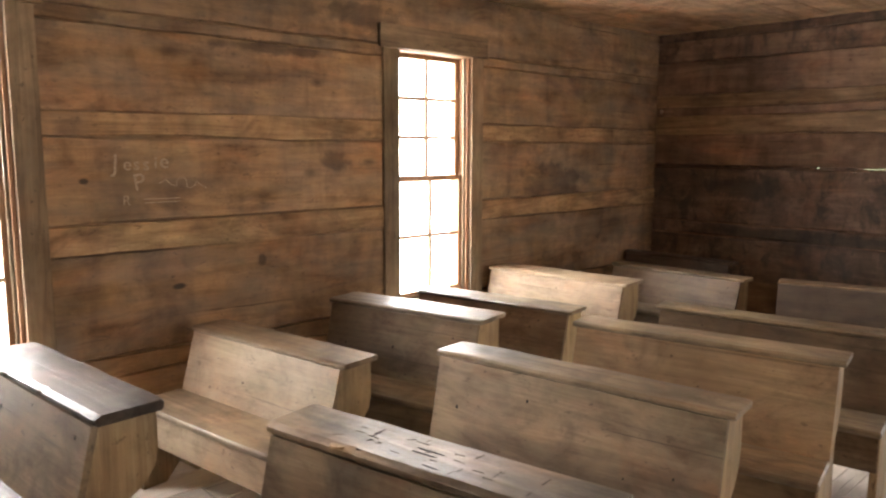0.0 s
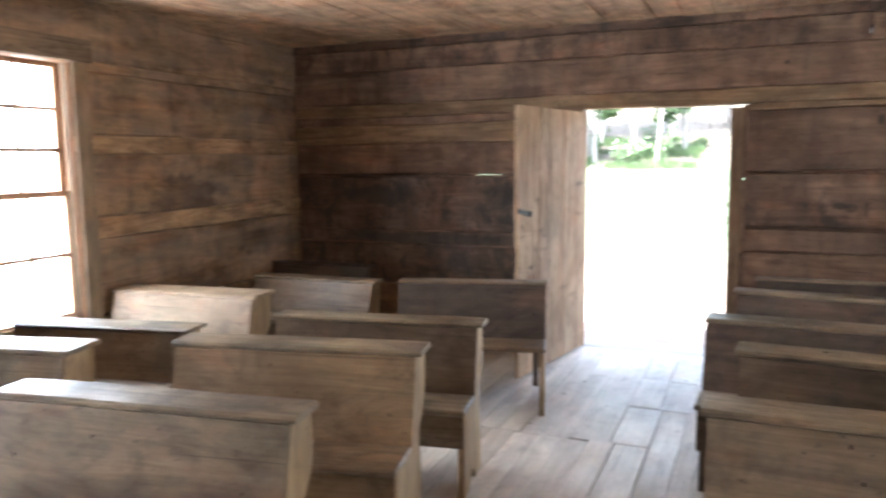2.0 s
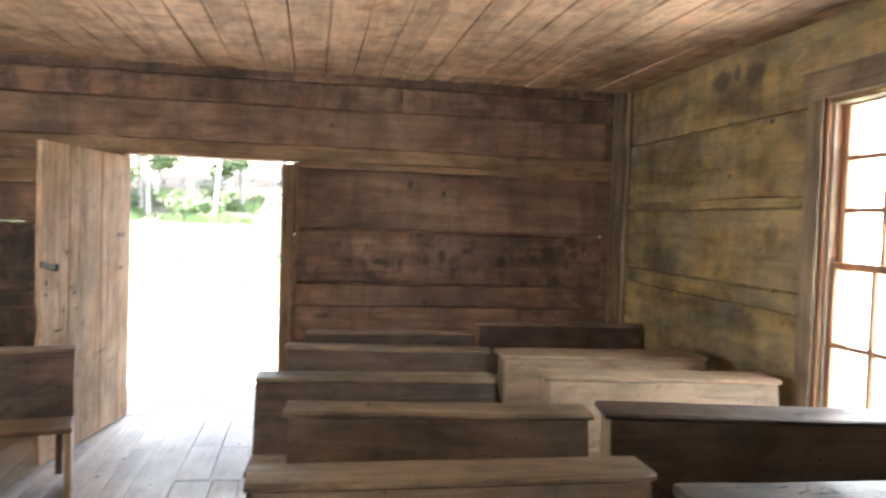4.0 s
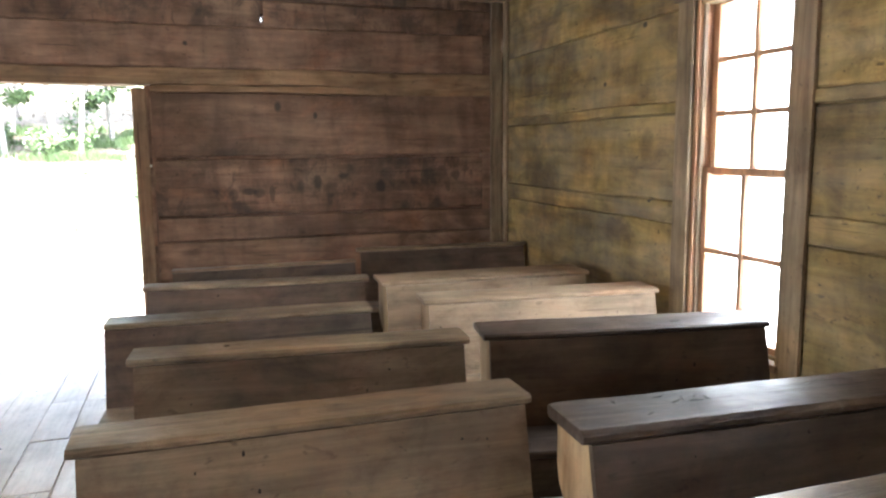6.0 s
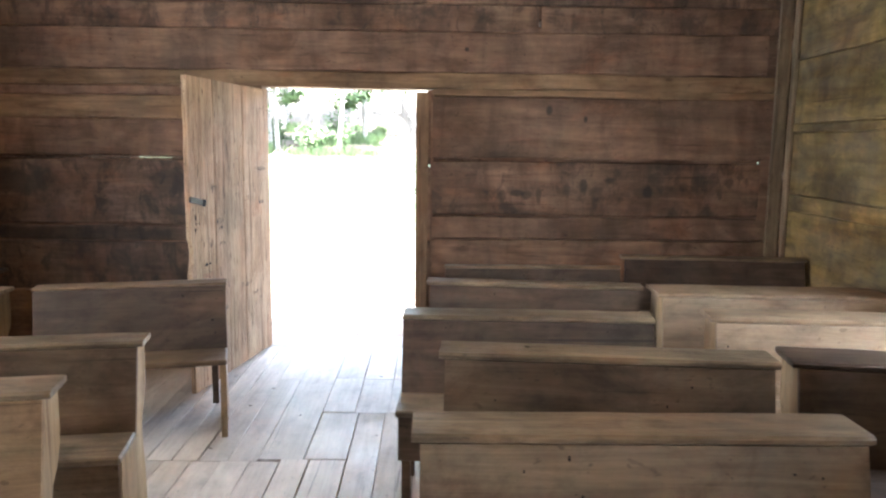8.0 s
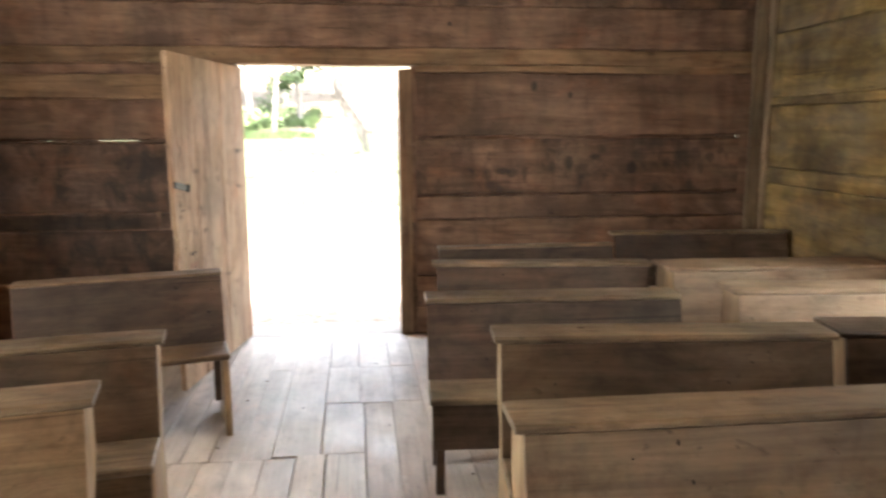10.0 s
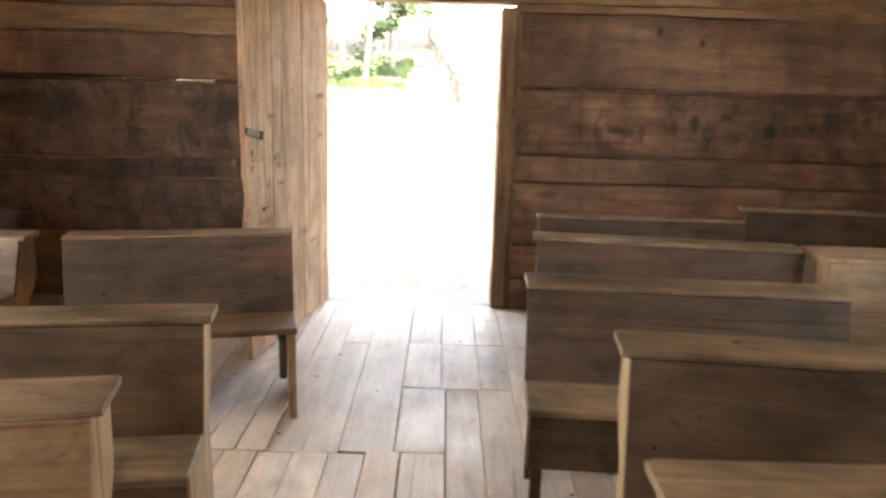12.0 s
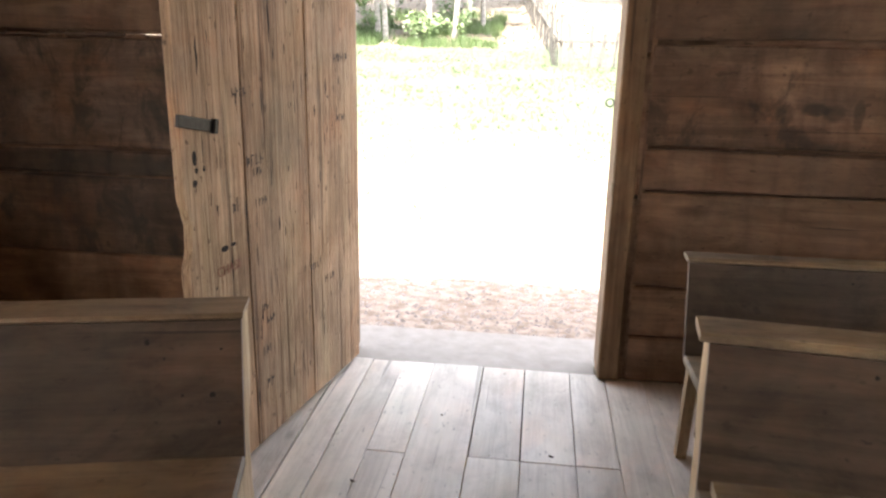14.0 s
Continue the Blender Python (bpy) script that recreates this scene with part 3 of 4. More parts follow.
# ---- windows ----
def window(name, x0, x1, face, out, label):
    root = structure(name, label, "window")
    z0, z1 = SILL, HEAD
    w = x1 - x0

    def bx(nm, a0, a1, d0, d1, b0, b1, m, parent, bev=0.003):
        lo, hi = sorted((face + out * d0, face + out * d1))
        return boxed(nm, (a0, a1, lo, hi, b0, b1), m, parent, bev)

    for a0, a1 in ((x0 - 0.125, x0 - 0.001), (x1 + 0.001, x1 + 0.115)):
        bx("casing", a0, a1, -0.024, -0.003, z0 - 0.06, z1 - 0.016, casing_z, root)
    bx("casing_head", x0 - 0.15, x1 + 0.15, -0.028, -0.003, z1 - 0.014, z1 + 0.125, casing_x, root)
    bx("window_sill", x0 - 0.02, x1 + 0.02, -0.035, THICK + 0.03, z0 - 0.035, z0 - 0.002, casing_x, root)
    for a0, a1 in ((x0, x0 + 0.02), (x1 - 0.02, x1)):
        bx("jamb", a0, a1, -0.001, THICK, z0, z1 - 0.022, sash_wood, root)
    bx("jamb_head", x0, x1, -0.001, THICK, z1 - 0.02, z1, sash_wood, root)
    for a0, a1 in ((x0 + 0.0205, x0 + 0.035), (x1 - 0.035, x1 - 0.0205)):
        bx("stop_bead", a0, a1, 0.018, 0.040, z0, z1 - 0.022, casing_z, root)
    mid = RAIL

    def sash(depth, b0, b1, rows):
        fr = bx("sash_stile", x0 + 0.022, x0 + 0.058, depth, depth + 0.03, b0, b1, sash_wood, root)
        bx("sash_stile", x1 - 0.058, x1 - 0.022, depth, depth + 0.03, b0, b1, sash_wood, root)
        bx("sash_rail", x0 + 0.0585, x1 - 0.0585, depth + 0.001, depth + 0.029, b0, b0 + 0.04, sash_wood, root)
        bx("sash_rail", x0 + 0.0585, x1 - 0.0585, depth + 0.001, depth + 0.029, b1 - 0.03, b1, sash_wood, root)
        h0, h1 = b0 + 0.04, b1 - 0.03
        cx = (x0 + x1) / 2
        bx("muntin", cx - 0.012, cx + 0.012, depth - 0.004, depth + 0.028, h0 + 0.0005, h1 - 0.0005, sash_wood, root, 0.002)
        for r in range(1, rows):
            zz = h0 + (h1 - h0) * r / rows
            for s0, s1 in ((x0 + 0.0585, cx - 0.0125), (cx + 0.0125, x1 - 0.0585)):
                bx("muntin", s0, s1, depth + 0.003, depth + 0.023, zz - 0.012, zz + 0.012, sash_wood, root, 0.002)
        for r in range(rows):
            p0, p1 = h0 + (h1 - h0) * r / rows, h0 + (h1 - h0) * (r + 1) / rows
            for s0, s1 in ((x0 + 0.052, cx - 0.004), (cx + 0.004, x1 - 0.052)):
                pane = bx("pane", s0, s1, depth + 0.0135, depth + 0.0165, p0 + 0.003, p1 - 0.003, glass, root, 0.0)
                pane.visible_shadow = False
        return fr

    sash(0.042, z0, mid + 0.02, 2)
    sash(0.080, mid - 0.02, z1 - 0.022, 3)
    return root


for k, (a, b) in enumerate(WINDOWS_N):
    window("window_%d" % (k + 1), a, b, YN, 1, "tall narrow sash window with small panes in a brown wooden frame")
# the first of these two is the added, unseen window
for k, (a, b) in enumerate(WINDOWS_S):
    window("window_%d" % (k + 3), a, b, YS, -1, "tall narrow sash window with small panes in a pale wooden frame")


# ---- ceiling and roof ----
def ceiling():
    verts, faces = [], []
    y, k = YS - 0.1, 0
    rnd = random.Random(5)
    while y < YN + 0.1:
        w = rnd.uniform(0.165, 0.215)
        joints = [XW - 0.1, rnd.choice((-0.6, 0.4, 1.3)) + rnd.uniform(-0.1, 0.1), (5.0, 2.9, 5.0)[k % 3] + rnd.uniform(-0.09, 0.09), XE + 0.1]
        for j0, j1 in zip(joints, joints[1:]):
            z = TOP + rnd.uniform(-0.006, 0.005)
            n = len(verts)
            y1 = y + w - 0.005
            for x in (j0 + 0.0015, j1 - 0.0015):
                verts += [(x, y, z + 0.005), (x, y + 0.005, z), (x, y1 - 0.005, z), (x, y1, z + 0.005), (x, y1, z + 0.03), (x, y, z + 0.03)]
            for q in range(6):
                faces.append((n + q, n + (q + 1) % 6, n + 6 + (q + 1) % 6, n + 6 + q))
            faces += [tuple(n + q for q in range(6)), tuple(n + 6 + q for q in range(6))]
        y += w
        k += 1
    n = len(verts)
    verts += [(x, yy, zz) for x in (XW - 0.1, XE + 0.1) for yy in (YS - 0.1, YN + 0.1) for zz in (TOP + 0.031, TOP + 0.07)]
    faces += [tuple(n + i for i in q) for q in ((0, 1, 3, 2), (4, 6, 7, 5), (0, 4, 5, 1), (2, 3, 7, 6), (0, 2, 6, 4), (1, 5, 7, 3))]
    return tagged(mesh_object("ceiling", verts, faces, ceiling_wood), label="low ceiling of reddish brown pine boards", category="ceiling", kind="structure")


ceiling()
roof = structure("roof", "dark shingled gable roof over the log schoolhouse", "roof")
RIDGE_Y, RIDGE_Z, EAVE_Z = (YS + YN) / 2, 4.15, 2.55
for side, y_eave in ((-1, YS - 0.55), (1, YN + 0.55)):
    bm = bmesh.new()
    lo = [bm.verts.new(p) for p in ((XW - 0.3, y_eave, EAVE_Z), (XE + 0.42, y_eave, EAVE_Z), (XE + 0.42, RIDGE_Y, RIDGE_Z), (XW - 0.3, RIDGE_Y, RIDGE_Z))]
    hi = [bm.verts.new(v.co + Vector((0, 0, 0.08))) for v in lo]
    bm.faces.new(lo), bm.faces.new(hi)
    for i in range(4):
        bm.faces.new((lo[i], lo[(i + 1) % 4], hi[(i + 1) % 4], hi[i]))
    part("roof_slope", bm, shingle, roof)
for x in (XW - 0.17, XE + 0.02):
    bm = bmesh.new()
    tri = [(YS - 0.1, 2.62), (YN + 0.1, 2.62), (RIDGE_Y, RIDGE_Z - 0.02)]
    a = [bm.verts.new((x, y, z)) for y, z in tri]
    b = [bm.verts.new((x + 0.14, y, z)) for y, z in tri]
    bm.faces.new(a), bm.faces.new(b)
    for i in range(3):
        bm.faces.new((a[i], a[(i + 1) % 3], b[(i + 1) % 3], b[i]))
    part("gable", bm, log_y, roof)


# ---- the door leaf, swung inwards ----
def door_leaf():
    root = tagged(new("door"), label="open door of weathered carved vertical boards swung into the room", category="door")
    hinge, free = Vector((XE + 0.02, DOOR1 - 0.005, 0)), Vector((5.185, 1.305, 0))
    way = free - hinge
    length = way.length
    root.matrix_world = Matrix.Translation(hinge) @ Matrix.Rotation(math.atan2(way.y, way.x), 4, "Z")
    cuts = [0.0, 0.418, 0.824, length]
    for k in range(3):
        a0, a1 = cuts[k] + (0.0 if k == 0 else 0.005), cuts[k + 1] - (0.0 if k == 2 else 0.005)
        bm = bmesh.new()
        n = 26
        rings = []
        for i in range(n + 1):
            z = 0.025 + (1.855 - 0.025) * i / n
            e0 = noise.noise((z * 2.0, k * 3.0, 1.0)) * 0.003
            e1 = noise.noise((z * 2.0, k * 3.0 + 5, 2.0)) * 0.003
            if k == 2:
                e1 += noise.noise((z * 6.0, 4.0, 2.0)) * 0.010
                if 0.78 < z < 0.93:
                    e1 -= 0.022
            rings.append([bm.verts.new(p) for p in ((a0 + e0, 0.004, z), (a0 + e0 + 0.004, 0.0, z), (a1 + e1 - 0.004, 0.0, z), (a1 + e1, 0.004, z), (a1 + e1, 0.032, z), (a0 + e0, 0.032, z))])
        for r0, r1 in zip(rings, rings[1:]):
            for q in range(6):
                bm.faces.new((r0[q], r0[(q + 1) % 6], r1[(q + 1) % 6], r1[q]))
        bm.faces.new(rings[0]), bm.faces.new(rings[-1])
        part("board", bm, door_wood, root)
    # the face towards the room is at local y = 0.032 (turned half round)
    inner = 0.032
    for z in (0.28, 1.58):
        boxed("ledge", (0.06, length - 0.10, -0.026, -0.001, z, z + 0.13), door_wood, root, 0.004, "horizontal ledger board")
    latch = part("latch", box(bmesh.new(), -0.088, 0.088, 0.001, 0.013, -0.017, 0.017, 0.002), iron, root, "black iron latch bar")
    latch.matrix_basis = Matrix.Translation((length - 0.070, inner, 1.149)) @ Matrix.Rotation(radians(-11), 4, "Y")
    boxed("staple", (-0.082, -0.064, 0.004, 0.021, -0.021, 0.021), iron, latch, 0.002)
    return root, length, inner


door, door_len, door_face = door_leaf()


# ---- benches ----
def profile_mesh(bm, pts, y0, y1):
    a = [bm.verts.new((x, y0, z)) for x, z in pts]
    b = [bm.verts.new((x, y1, z)) for x, z in pts]
    bm.faces.new(a), bm.faces.new(b)
    n = len(pts)
    for i in range(n):
        bm.faces.new((a[i], a[(i + 1) % n], b[(i + 1) % n], b[i]))
    return bm


def bench(xf_s, xf_n, y_s, y_n, h, shelf, face_mat, top_mat, end_mat, label, kind="panel", lean=0.08, seat_z=0.41, apron=0.15, seed=0.0, over=0.036, shelf_thick=0.022, chip=0.005):
    """A school bench facing the west end: slanting back, seat on its west side, and a narrow board on top as the desk of the row behind.
    xf: the west edge of the top board at both ends."""
    root = tagged(new("school_bench"), label=label, category="bench", group="benches in rows")
    turn = math.atan2(xf_s - xf_n, y_n - y_s)
    length = math.hypot(xf_s - xf_n, y_n - y_s)
    root.matrix_world = Matrix.Translation((xf_s, y_s, 0)) @ Matrix.Rotation(turn, 4, "Z")
    t = shelf_thick
    rnd = random.Random(seed)
    # top board, worn along its edges
    verts, faces = [], []
    n = 64
    c = 0.009 if t > 0.03 else 0.005
    for i in range(n + 1):
        y = -over * 0.5 + (length + over) * i / n
        f = noise.noise((y * 5.0 + seed, 1.0, 0.0)) * 0.005 + max(0.0, noise.noise((y * 17.0 + seed, 2.0, 0.0)) - 0.15) * chip * 4 + noise.noise((y * 60.0 + seed, 4.0, 0.0)) * chip * 0.25
        g = noise.noise((y * 5.0 + seed, 7.0, 0.0)) * 0.006
        dz = noise.noise((y * 3.0 + seed, 3.0, 0.0)) * 0.002
        x0, x1 = 0.003 + f * 0.5, shelf + g
        if i in (0, n):
            x0 += 0.004
            x1 -= 0.010 * rnd.random()
        verts += [(x0, y, h - t + c), (x0, y, h - c * 1.3 + dz), (x0 + c * 2.2, y, h + dz), (x1 - c, y, h + dz), (x1, y, h - c + dz), (x1, y, h - t + c), (x1 - c, y, h - t), (x0 + c, y, h - t)]
    for i in range(n):
        for k in range(8):
            p, q = i * 8 + k, i * 8 + (k + 1) % 8
            faces.append((p, q, q + 8, p + 8))
    faces += [tuple(range(8)), tuple(n * 8 + k for k in range(8))]
    mesh_object("top_board", verts, faces, top_mat, root)
    zt = h - t - 0.001
    # slanting back panel
    bm = bmesh.new()
    profile_mesh(bm, [(0.004, zt), (0.026, zt), (0.026 - lean, seat_z - 0.02), (0.004 - lean, seat_z - 0.02)], 0.004, length - 0.004)
    back_part = part("backrest", bm, face_mat, root)
    # seat
    xs = -lean - 0.24
    bm = box(bmesh.new(), xs, 0.002 - lean, 0.0, length, seat_z - 0.028, seat_z, 0.006)
    part("seat", bm, top_mat, root)
    if apron:
        boxed("apron", (xs + 0.02, xs + 0.042, 0.01, length - 0.01, seat_z - 0.03 - apron, seat_z - 0.030), face_mat, root, 0.003)
    w = shelf
    if kind == "cleat":
        for y0 in (0.045, length - 0.075):
            boxed("cleat", (xs + 0.05, xs + 0.09, y0, y0 + 0.03, seat_z - 0.24, seat_z - 0.029), face_mat, root, 0.003)
    if kind in ("panel", "cleat"):
        back = [(w * 0.90, zt), (w * 0.90, h - 0.17), (w * 0.84, h - 0.22), (w * 0.62, h - 0.275), (w * 0.36, h - 0.31), (w * 0.28, h - 0.35), (w * 0.32, h - 0.42), (w * 0.45, 0.20), (w * 0.52, 0.0)]
        foot = [(min(w * 0.52 - 0.13, -0.03), 0.0), (-0.12, 0.075), (xs + 0.13, 0.0), (xs + 0.016, 0.0)]
        front = [(xs + 0.044, seat_z - 0.031 - 0.0), (-lean + 0.027, seat_z - 0.031), (-lean + 0.028, seat_z - 0.021), (0.028, zt)]
        pts = back + foot + front
        for y0 in (0.006, length - 0.036):
            part("end_panel", profile_mesh(bmesh.new(), pts, y0, y0 + 0.030), end_mat, root)
    else:
        for y0 in (0.03, length - 0.06):
            for x0, x1, slant in ((xs + 0.045, xs + 0.085, -0.02), (-lean + 0.01, -lean + 0.05, 0.04)):
                bm = bmesh.new()
                profile_mesh(bm, [(x0, seat_z - 0.029), (x1, seat_z - 0.029), (x1 + slant, 0.0), (x0 + slant, 0.0)], y0, y0 + 0.035)
                part("leg", bm, end_mat, root)
            bm = bmesh.new()
            profile_mesh(bm, [(0.028, zt), (0.06, zt), (0.05 - lean, seat_z - 0.02), (0.028 - lean, seat_z - 0.02)], y0, y0 + 0.03)
            part("brace", bm, end_mat, root)
    # nail heads and knot holes of the back panel
    for _ in range(rnd.randint(4, 8)):
        y = rnd.uniform(0.05, length - 0.05)
        u = rnd.uniform(0.06, 0.9)
        z = seat_z + (zt - seat_z) * u
        x = 0.004 - lean * (zt - z) / (zt - seat_z + 0.02)
        r = rnd.uniform(0.0018, 0.0042)
        bm = bmesh.new()
        bmesh.ops.create_circle(bm, cap_ends=True, radius=r, segments=8, matrix=Matrix.Translation((x - 0.0012, y, z)) @ Matrix.Rotation(radians(90), 4, "Y") @ Matrix.Diagonal((rnd.uniform(0.8, 2.6), rnd.uniform(0.8, 1.8), 1, 1)))
        ret = bmesh.ops.extrude_face_region(bm, geom=list(bm.faces))
        bmesh.ops.translate(bm, vec=(0.004, 0, 0), verts=[v for v in ret["geom"] if isinstance(v, bmesh.types.BMVert)])
        part("nail_hole", bm, hole_black, back_part)
    return root


GREY = "greyed pine school bench with a slanting back and worn top board"
DARK = "dark brown wooden school bench with a worn top board"
PALE = "pale pine school bench with a boxy knotted back"
# rows beside the aisle, north side
n_aisle_1 = bench(1.42, 1.24, 0.98, 1.95, 0.745, 0.21, seat_grey, top_worn_lit, end_pine, "greyed pine school bench, its thick top board carved and chipped", seed=1, shelf_thick=0.034, chip=0.006)
bench(2.25, 2.10, 1.07, 2.15, 0.757, 0.18, seat_grey, top_worn_lit, end_pine, GREY, seed=2)
bench(3.05, 2.85, 1.03, 2.06, 0.762, 0.18, seat_pine, top_worn_lit, end_pine, "knotted pine school bench with curved end panels", seed=3)
bench(3.72, 3.56, 1.02, 2.06, 0.733, 0.15, seat_brown, top_worn_lit, end_pine, "dark-backed pine school bench with curved pale end panels", seed=4)
bench(4.88, 4.65, 1.00, 1.91, 0.745, 0.14, seat_dark_shaded, seat_brown, end_pine, "dark wooden school bench with thin top and pale end panels", kind="cleat", seed=5, apron=0, lean=0.07, shelf_thick=0.014, over=0.0)
# rows along the north wall
bench(0.89, 0.80, 2.36, 3.36, 0.745, 0.23, seat_grey, top_dark, end_pine, "heavy greyed school bench with a chipped thick top", seed=6, shelf_thick=0.034, chip=0.010)
bench(1.84, 1.70, 2.44, 3.42, 0.69, 0.20, seat_pale, seat_grey, end_pine, "pale pine school bench with smooth slanting back", seed=7)
bench(2.62, 2.42, 2.44, 3.32, 0.74, 0.23, seat_grey, top_worn_lit, end_pine, GREY, seed=8)
bench(3.37, 3.18, 2.49, 3.48, 0.66, 0.20, seat_brown, top_worn_lit, end_pine, DARK, seed=9)
bench(4.10, 4.00, 2.62, 3.64, 0.70, 0.25, seat_pale, seat_pale, end_pine, PALE, seed=10)
bench(5.02, 5.02, 2.30, 3.30, 0.66, 0.15, seat_brown, top_worn_lit, end_pine, "knotted brown school bench in the dark corner", seed=11)
bench(5.74, 5.76, 2.72, 3.66, 0.65, 0.12, seat_dark_shaded, seat_dark_shaded, end_pine, "plain dark school bench close to the end wall", kind="legs", seed=12)
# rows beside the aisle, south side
bench(2.73, 2.735, -1.20, -0.06, 0.765, 0.18, seat_dull, top_worn_lit, end_pine, GREY, seed=13)
s_aisle_2 = bench(3.31, 3.41, -1.23, -0.135, 0.785, 0.17, seat_brown, top_worn_lit, end_pine, "dark-backed school bench with a pale curved end", seed=14)
bench(4.13, 4.185, -1.08, 0.035, 0.737, 0.17, seat_dark_shaded, top_worn_lit, seat_dark_shaded, "dark school bench with deep apron on short legs", kind="legs", seed=15, apron=0.19, over=0.0)
bench(4.80, 4.92, -1.20, -0.085, 0.755, 0.13, seat_dark_shaded, top_worn_lit, end_pine, DARK, seed=16)
bench(5.70, 5.69, -1.33, -0.185, 0.715, 0.09, seat_dark_shaded, top_worn_lit, end_pine, "plain dark school bench with pale legs", kind="legs", seed=17, over=0.0, shelf_thick=0.016)
# rows along the south wall
bench(1.86, 1.87, -2.42, -1.26, 0.745, 0.21, seat_grey, top_worn_lit, end_pine, GREY, seed=18)
s_wall_2 = bench(2.42, 2.48, -2.42, -1.26, 0.745, 0.24, seat_dark_shaded, top_dark, end_pine, "heavy school bench with a dark polished thick top", seed=19, shelf_thick=0.034, chip=0.011)
s_wall_3 = bench(3.27, 3.46, -2.50, -1.38, 0.745, 0.23, seat_dark_shaded, top_dark, end_pine, "dark school bench with a chipped top board", seed=20, chip=0.009)
bench(4.03, 4.14, -2.50, -1.35, 0.745, 0.22, seat_pale, seat_pale, end_pine, PALE, seed=21)
bench(4.62, 4.68, -2.44, -1.28, 0.745, 0.28, seat_pale, seat_pale, end_pine, PALE, seed=22)
bench(5.80, 5.89, -2.59, -1.40, 0.76, 0.10, seat_dark_shaded, top_worn_lit, end_pine, "plain dark school bench close to the end wall", kind="legs", seed=23)


def top_mark(owner, name, x, y, z, rx, ry, turn, material, seed, lift=0.0012):
    """A small hollow, cut or chip on the top board of a bench, given by its place in the room."""
    r6 = random.Random(seed)
    bm = bmesh.new()
    rim = [bm.verts.new((rx * math.cos(q * 0.6283) * r6.uniform(0.8, 1.15), ry * math.sin(q * 0.6283) * r6.uniform(0.8, 1.15), -0.004)) for q in range(10)]
    mid = [bm.verts.new((v.co.x * 0.9, v.co.y * 0.9, lift)) for v in rim]
    for q in range(10):
        bm.faces.new((rim[q], rim[(q + 1) % 10], mid[(q + 1) % 10], mid[q]))
    bm.faces.new(mid)
    ob = part(name, bm, material, owner)
    ob.matrix_basis = owner.matrix_world.inverted() @ Matrix.Translation((x, y, z)) @ Matrix.Rotation(radians(turn), 4, "Z")
    return ob


top_mark(s_wall_3, "peg_hole", 3.42, -2.17, 0.745, 0.013, 0.026, 5, hole_black, 1)
top_mark(s_aisle_2, "peg_hole", 3.496, -0.43, 0.785, 0.008, 0.012, 0, hole_black, 2)
top_mark(s_aisle_2, "nail_head", 3.40, -0.62, 0.785, 0.004, 0.005, 0, chalk, 3)
for k, (dx, dy, a) in enumerate(((0, 0, 20), (0.016, -0.03, 70), (-0.012, -0.055, -15), (0.02, -0.075, 40), (0.0, -0.10, 80), (0.045, 0.03, 10), (-0.06, 0.12, 30), (0.05, 0.17, 75))):
    top_mark(s_wall_2, "carved_cut", 2.612 + dx, -1.60 + dy, 0.745, 0.0022, 0.020, a, hole_black, 20 + k)
for x, y, a, ln in ((1.443, 1.491, 28, 0.045), (1.466, 1.494, 28, 0.05), (1.40, 1.42, 24, 0.03)):
    top_mark(n_aisle_1, "carved_slot", x - 0.02, y, 0.745, 0.0035, ln, a - 18, hole_black, int(x * 1000))
top_mark(n_aisle_1, "chip", 1.30, 1.70, 0.741, 0.018, 0.030, 10, end_pine, 44)
top_mark(n_aisle_1, "chip", 1.325, 1.63, 0.743, 0.008, 0.018, 10, hole_black, 45)


# ---- floor boards ----
floor = structure("floor", "floor of wide worn greyish boards", "floor")
boxed("subfloor", (XW, XE + 0.03, YS, YN, -0.10, -0.028), hole_black, floor, 0.0)
rnd = random.Random(11)
cols = []
y = 1.25
while y < YN:
    y2 = min(y + rnd.uniform(0.15, 0.20), YN)
    cols.append((y, y2, [XW, rnd.uniform(-0.5, 2.0), 4.31 if y < 1.5 else rnd.uniform(3.2, 4.8), XE + 0.03]))
    y = y2
EDGES_EAST = [1.25, 1.125, 1.0, 0.862, 0.724, 0.507, 0.325, 0.135, -0.015]
for a, b in zip(EDGES_EAST, EDGES_EAST[1:]):
    j = [4.955, 5.56] if a < 0.6 and b < 0.4 else [4.31, 5.55] if 0.7 < b and a < 0.9 else [4.33] if a < 0.8 else [4.31]
    cols.append((b, a, j + [XE + 0.03]))
cols.append((0.30, 0.507, [4.33, 4.955]))
EDGES_WEST = [1.25, 1.16, 1.03, 0.894, 0.756, 0.616, 0.478, 0.30, 0.155, -0.015]
for a, b in zip(EDGES_WEST, EDGES_WEST[1:]):
    cols.append((b, a, [XW, rnd.uniform(0.2, 2.2), 4.955 if a < 0.31 else 4.33 if a < 0.7 else 4.31]))
y = -0.015
while y > YS:
    y2 = max(y - rnd.uniform(0.125, 0.16), YS)
    cols.append((y2, y, [XW, rnd.uniform(0.0, 2.0), rnd.uniform(3.4, 5.4), XE + 0.03]))
    y = y2
for k, (y0, y1, joints) in enumerate(cols):
    for j0, j1 in zip(joints, joints[1:]):
        top = -0.002 + rnd.uniform(-0.003, 0.002)
        gap = rnd.choice((0.0008, 0.0014, 0.0024, 0.0034))
        plank("board", "x", j0 + 0.003, j1 - 0.003, y0 + gap, y1 - gap, -0.027, top, floor_wood, floor, chamfer=0.002, rough_face=0.0012, wavy=0.003, step=0.35, seed=k * 1.7 + j0)

# ---- outdoors ----
step = tagged(new("doorstep"), label="flat grey stone step before the doorway", category="step", kind="structure")
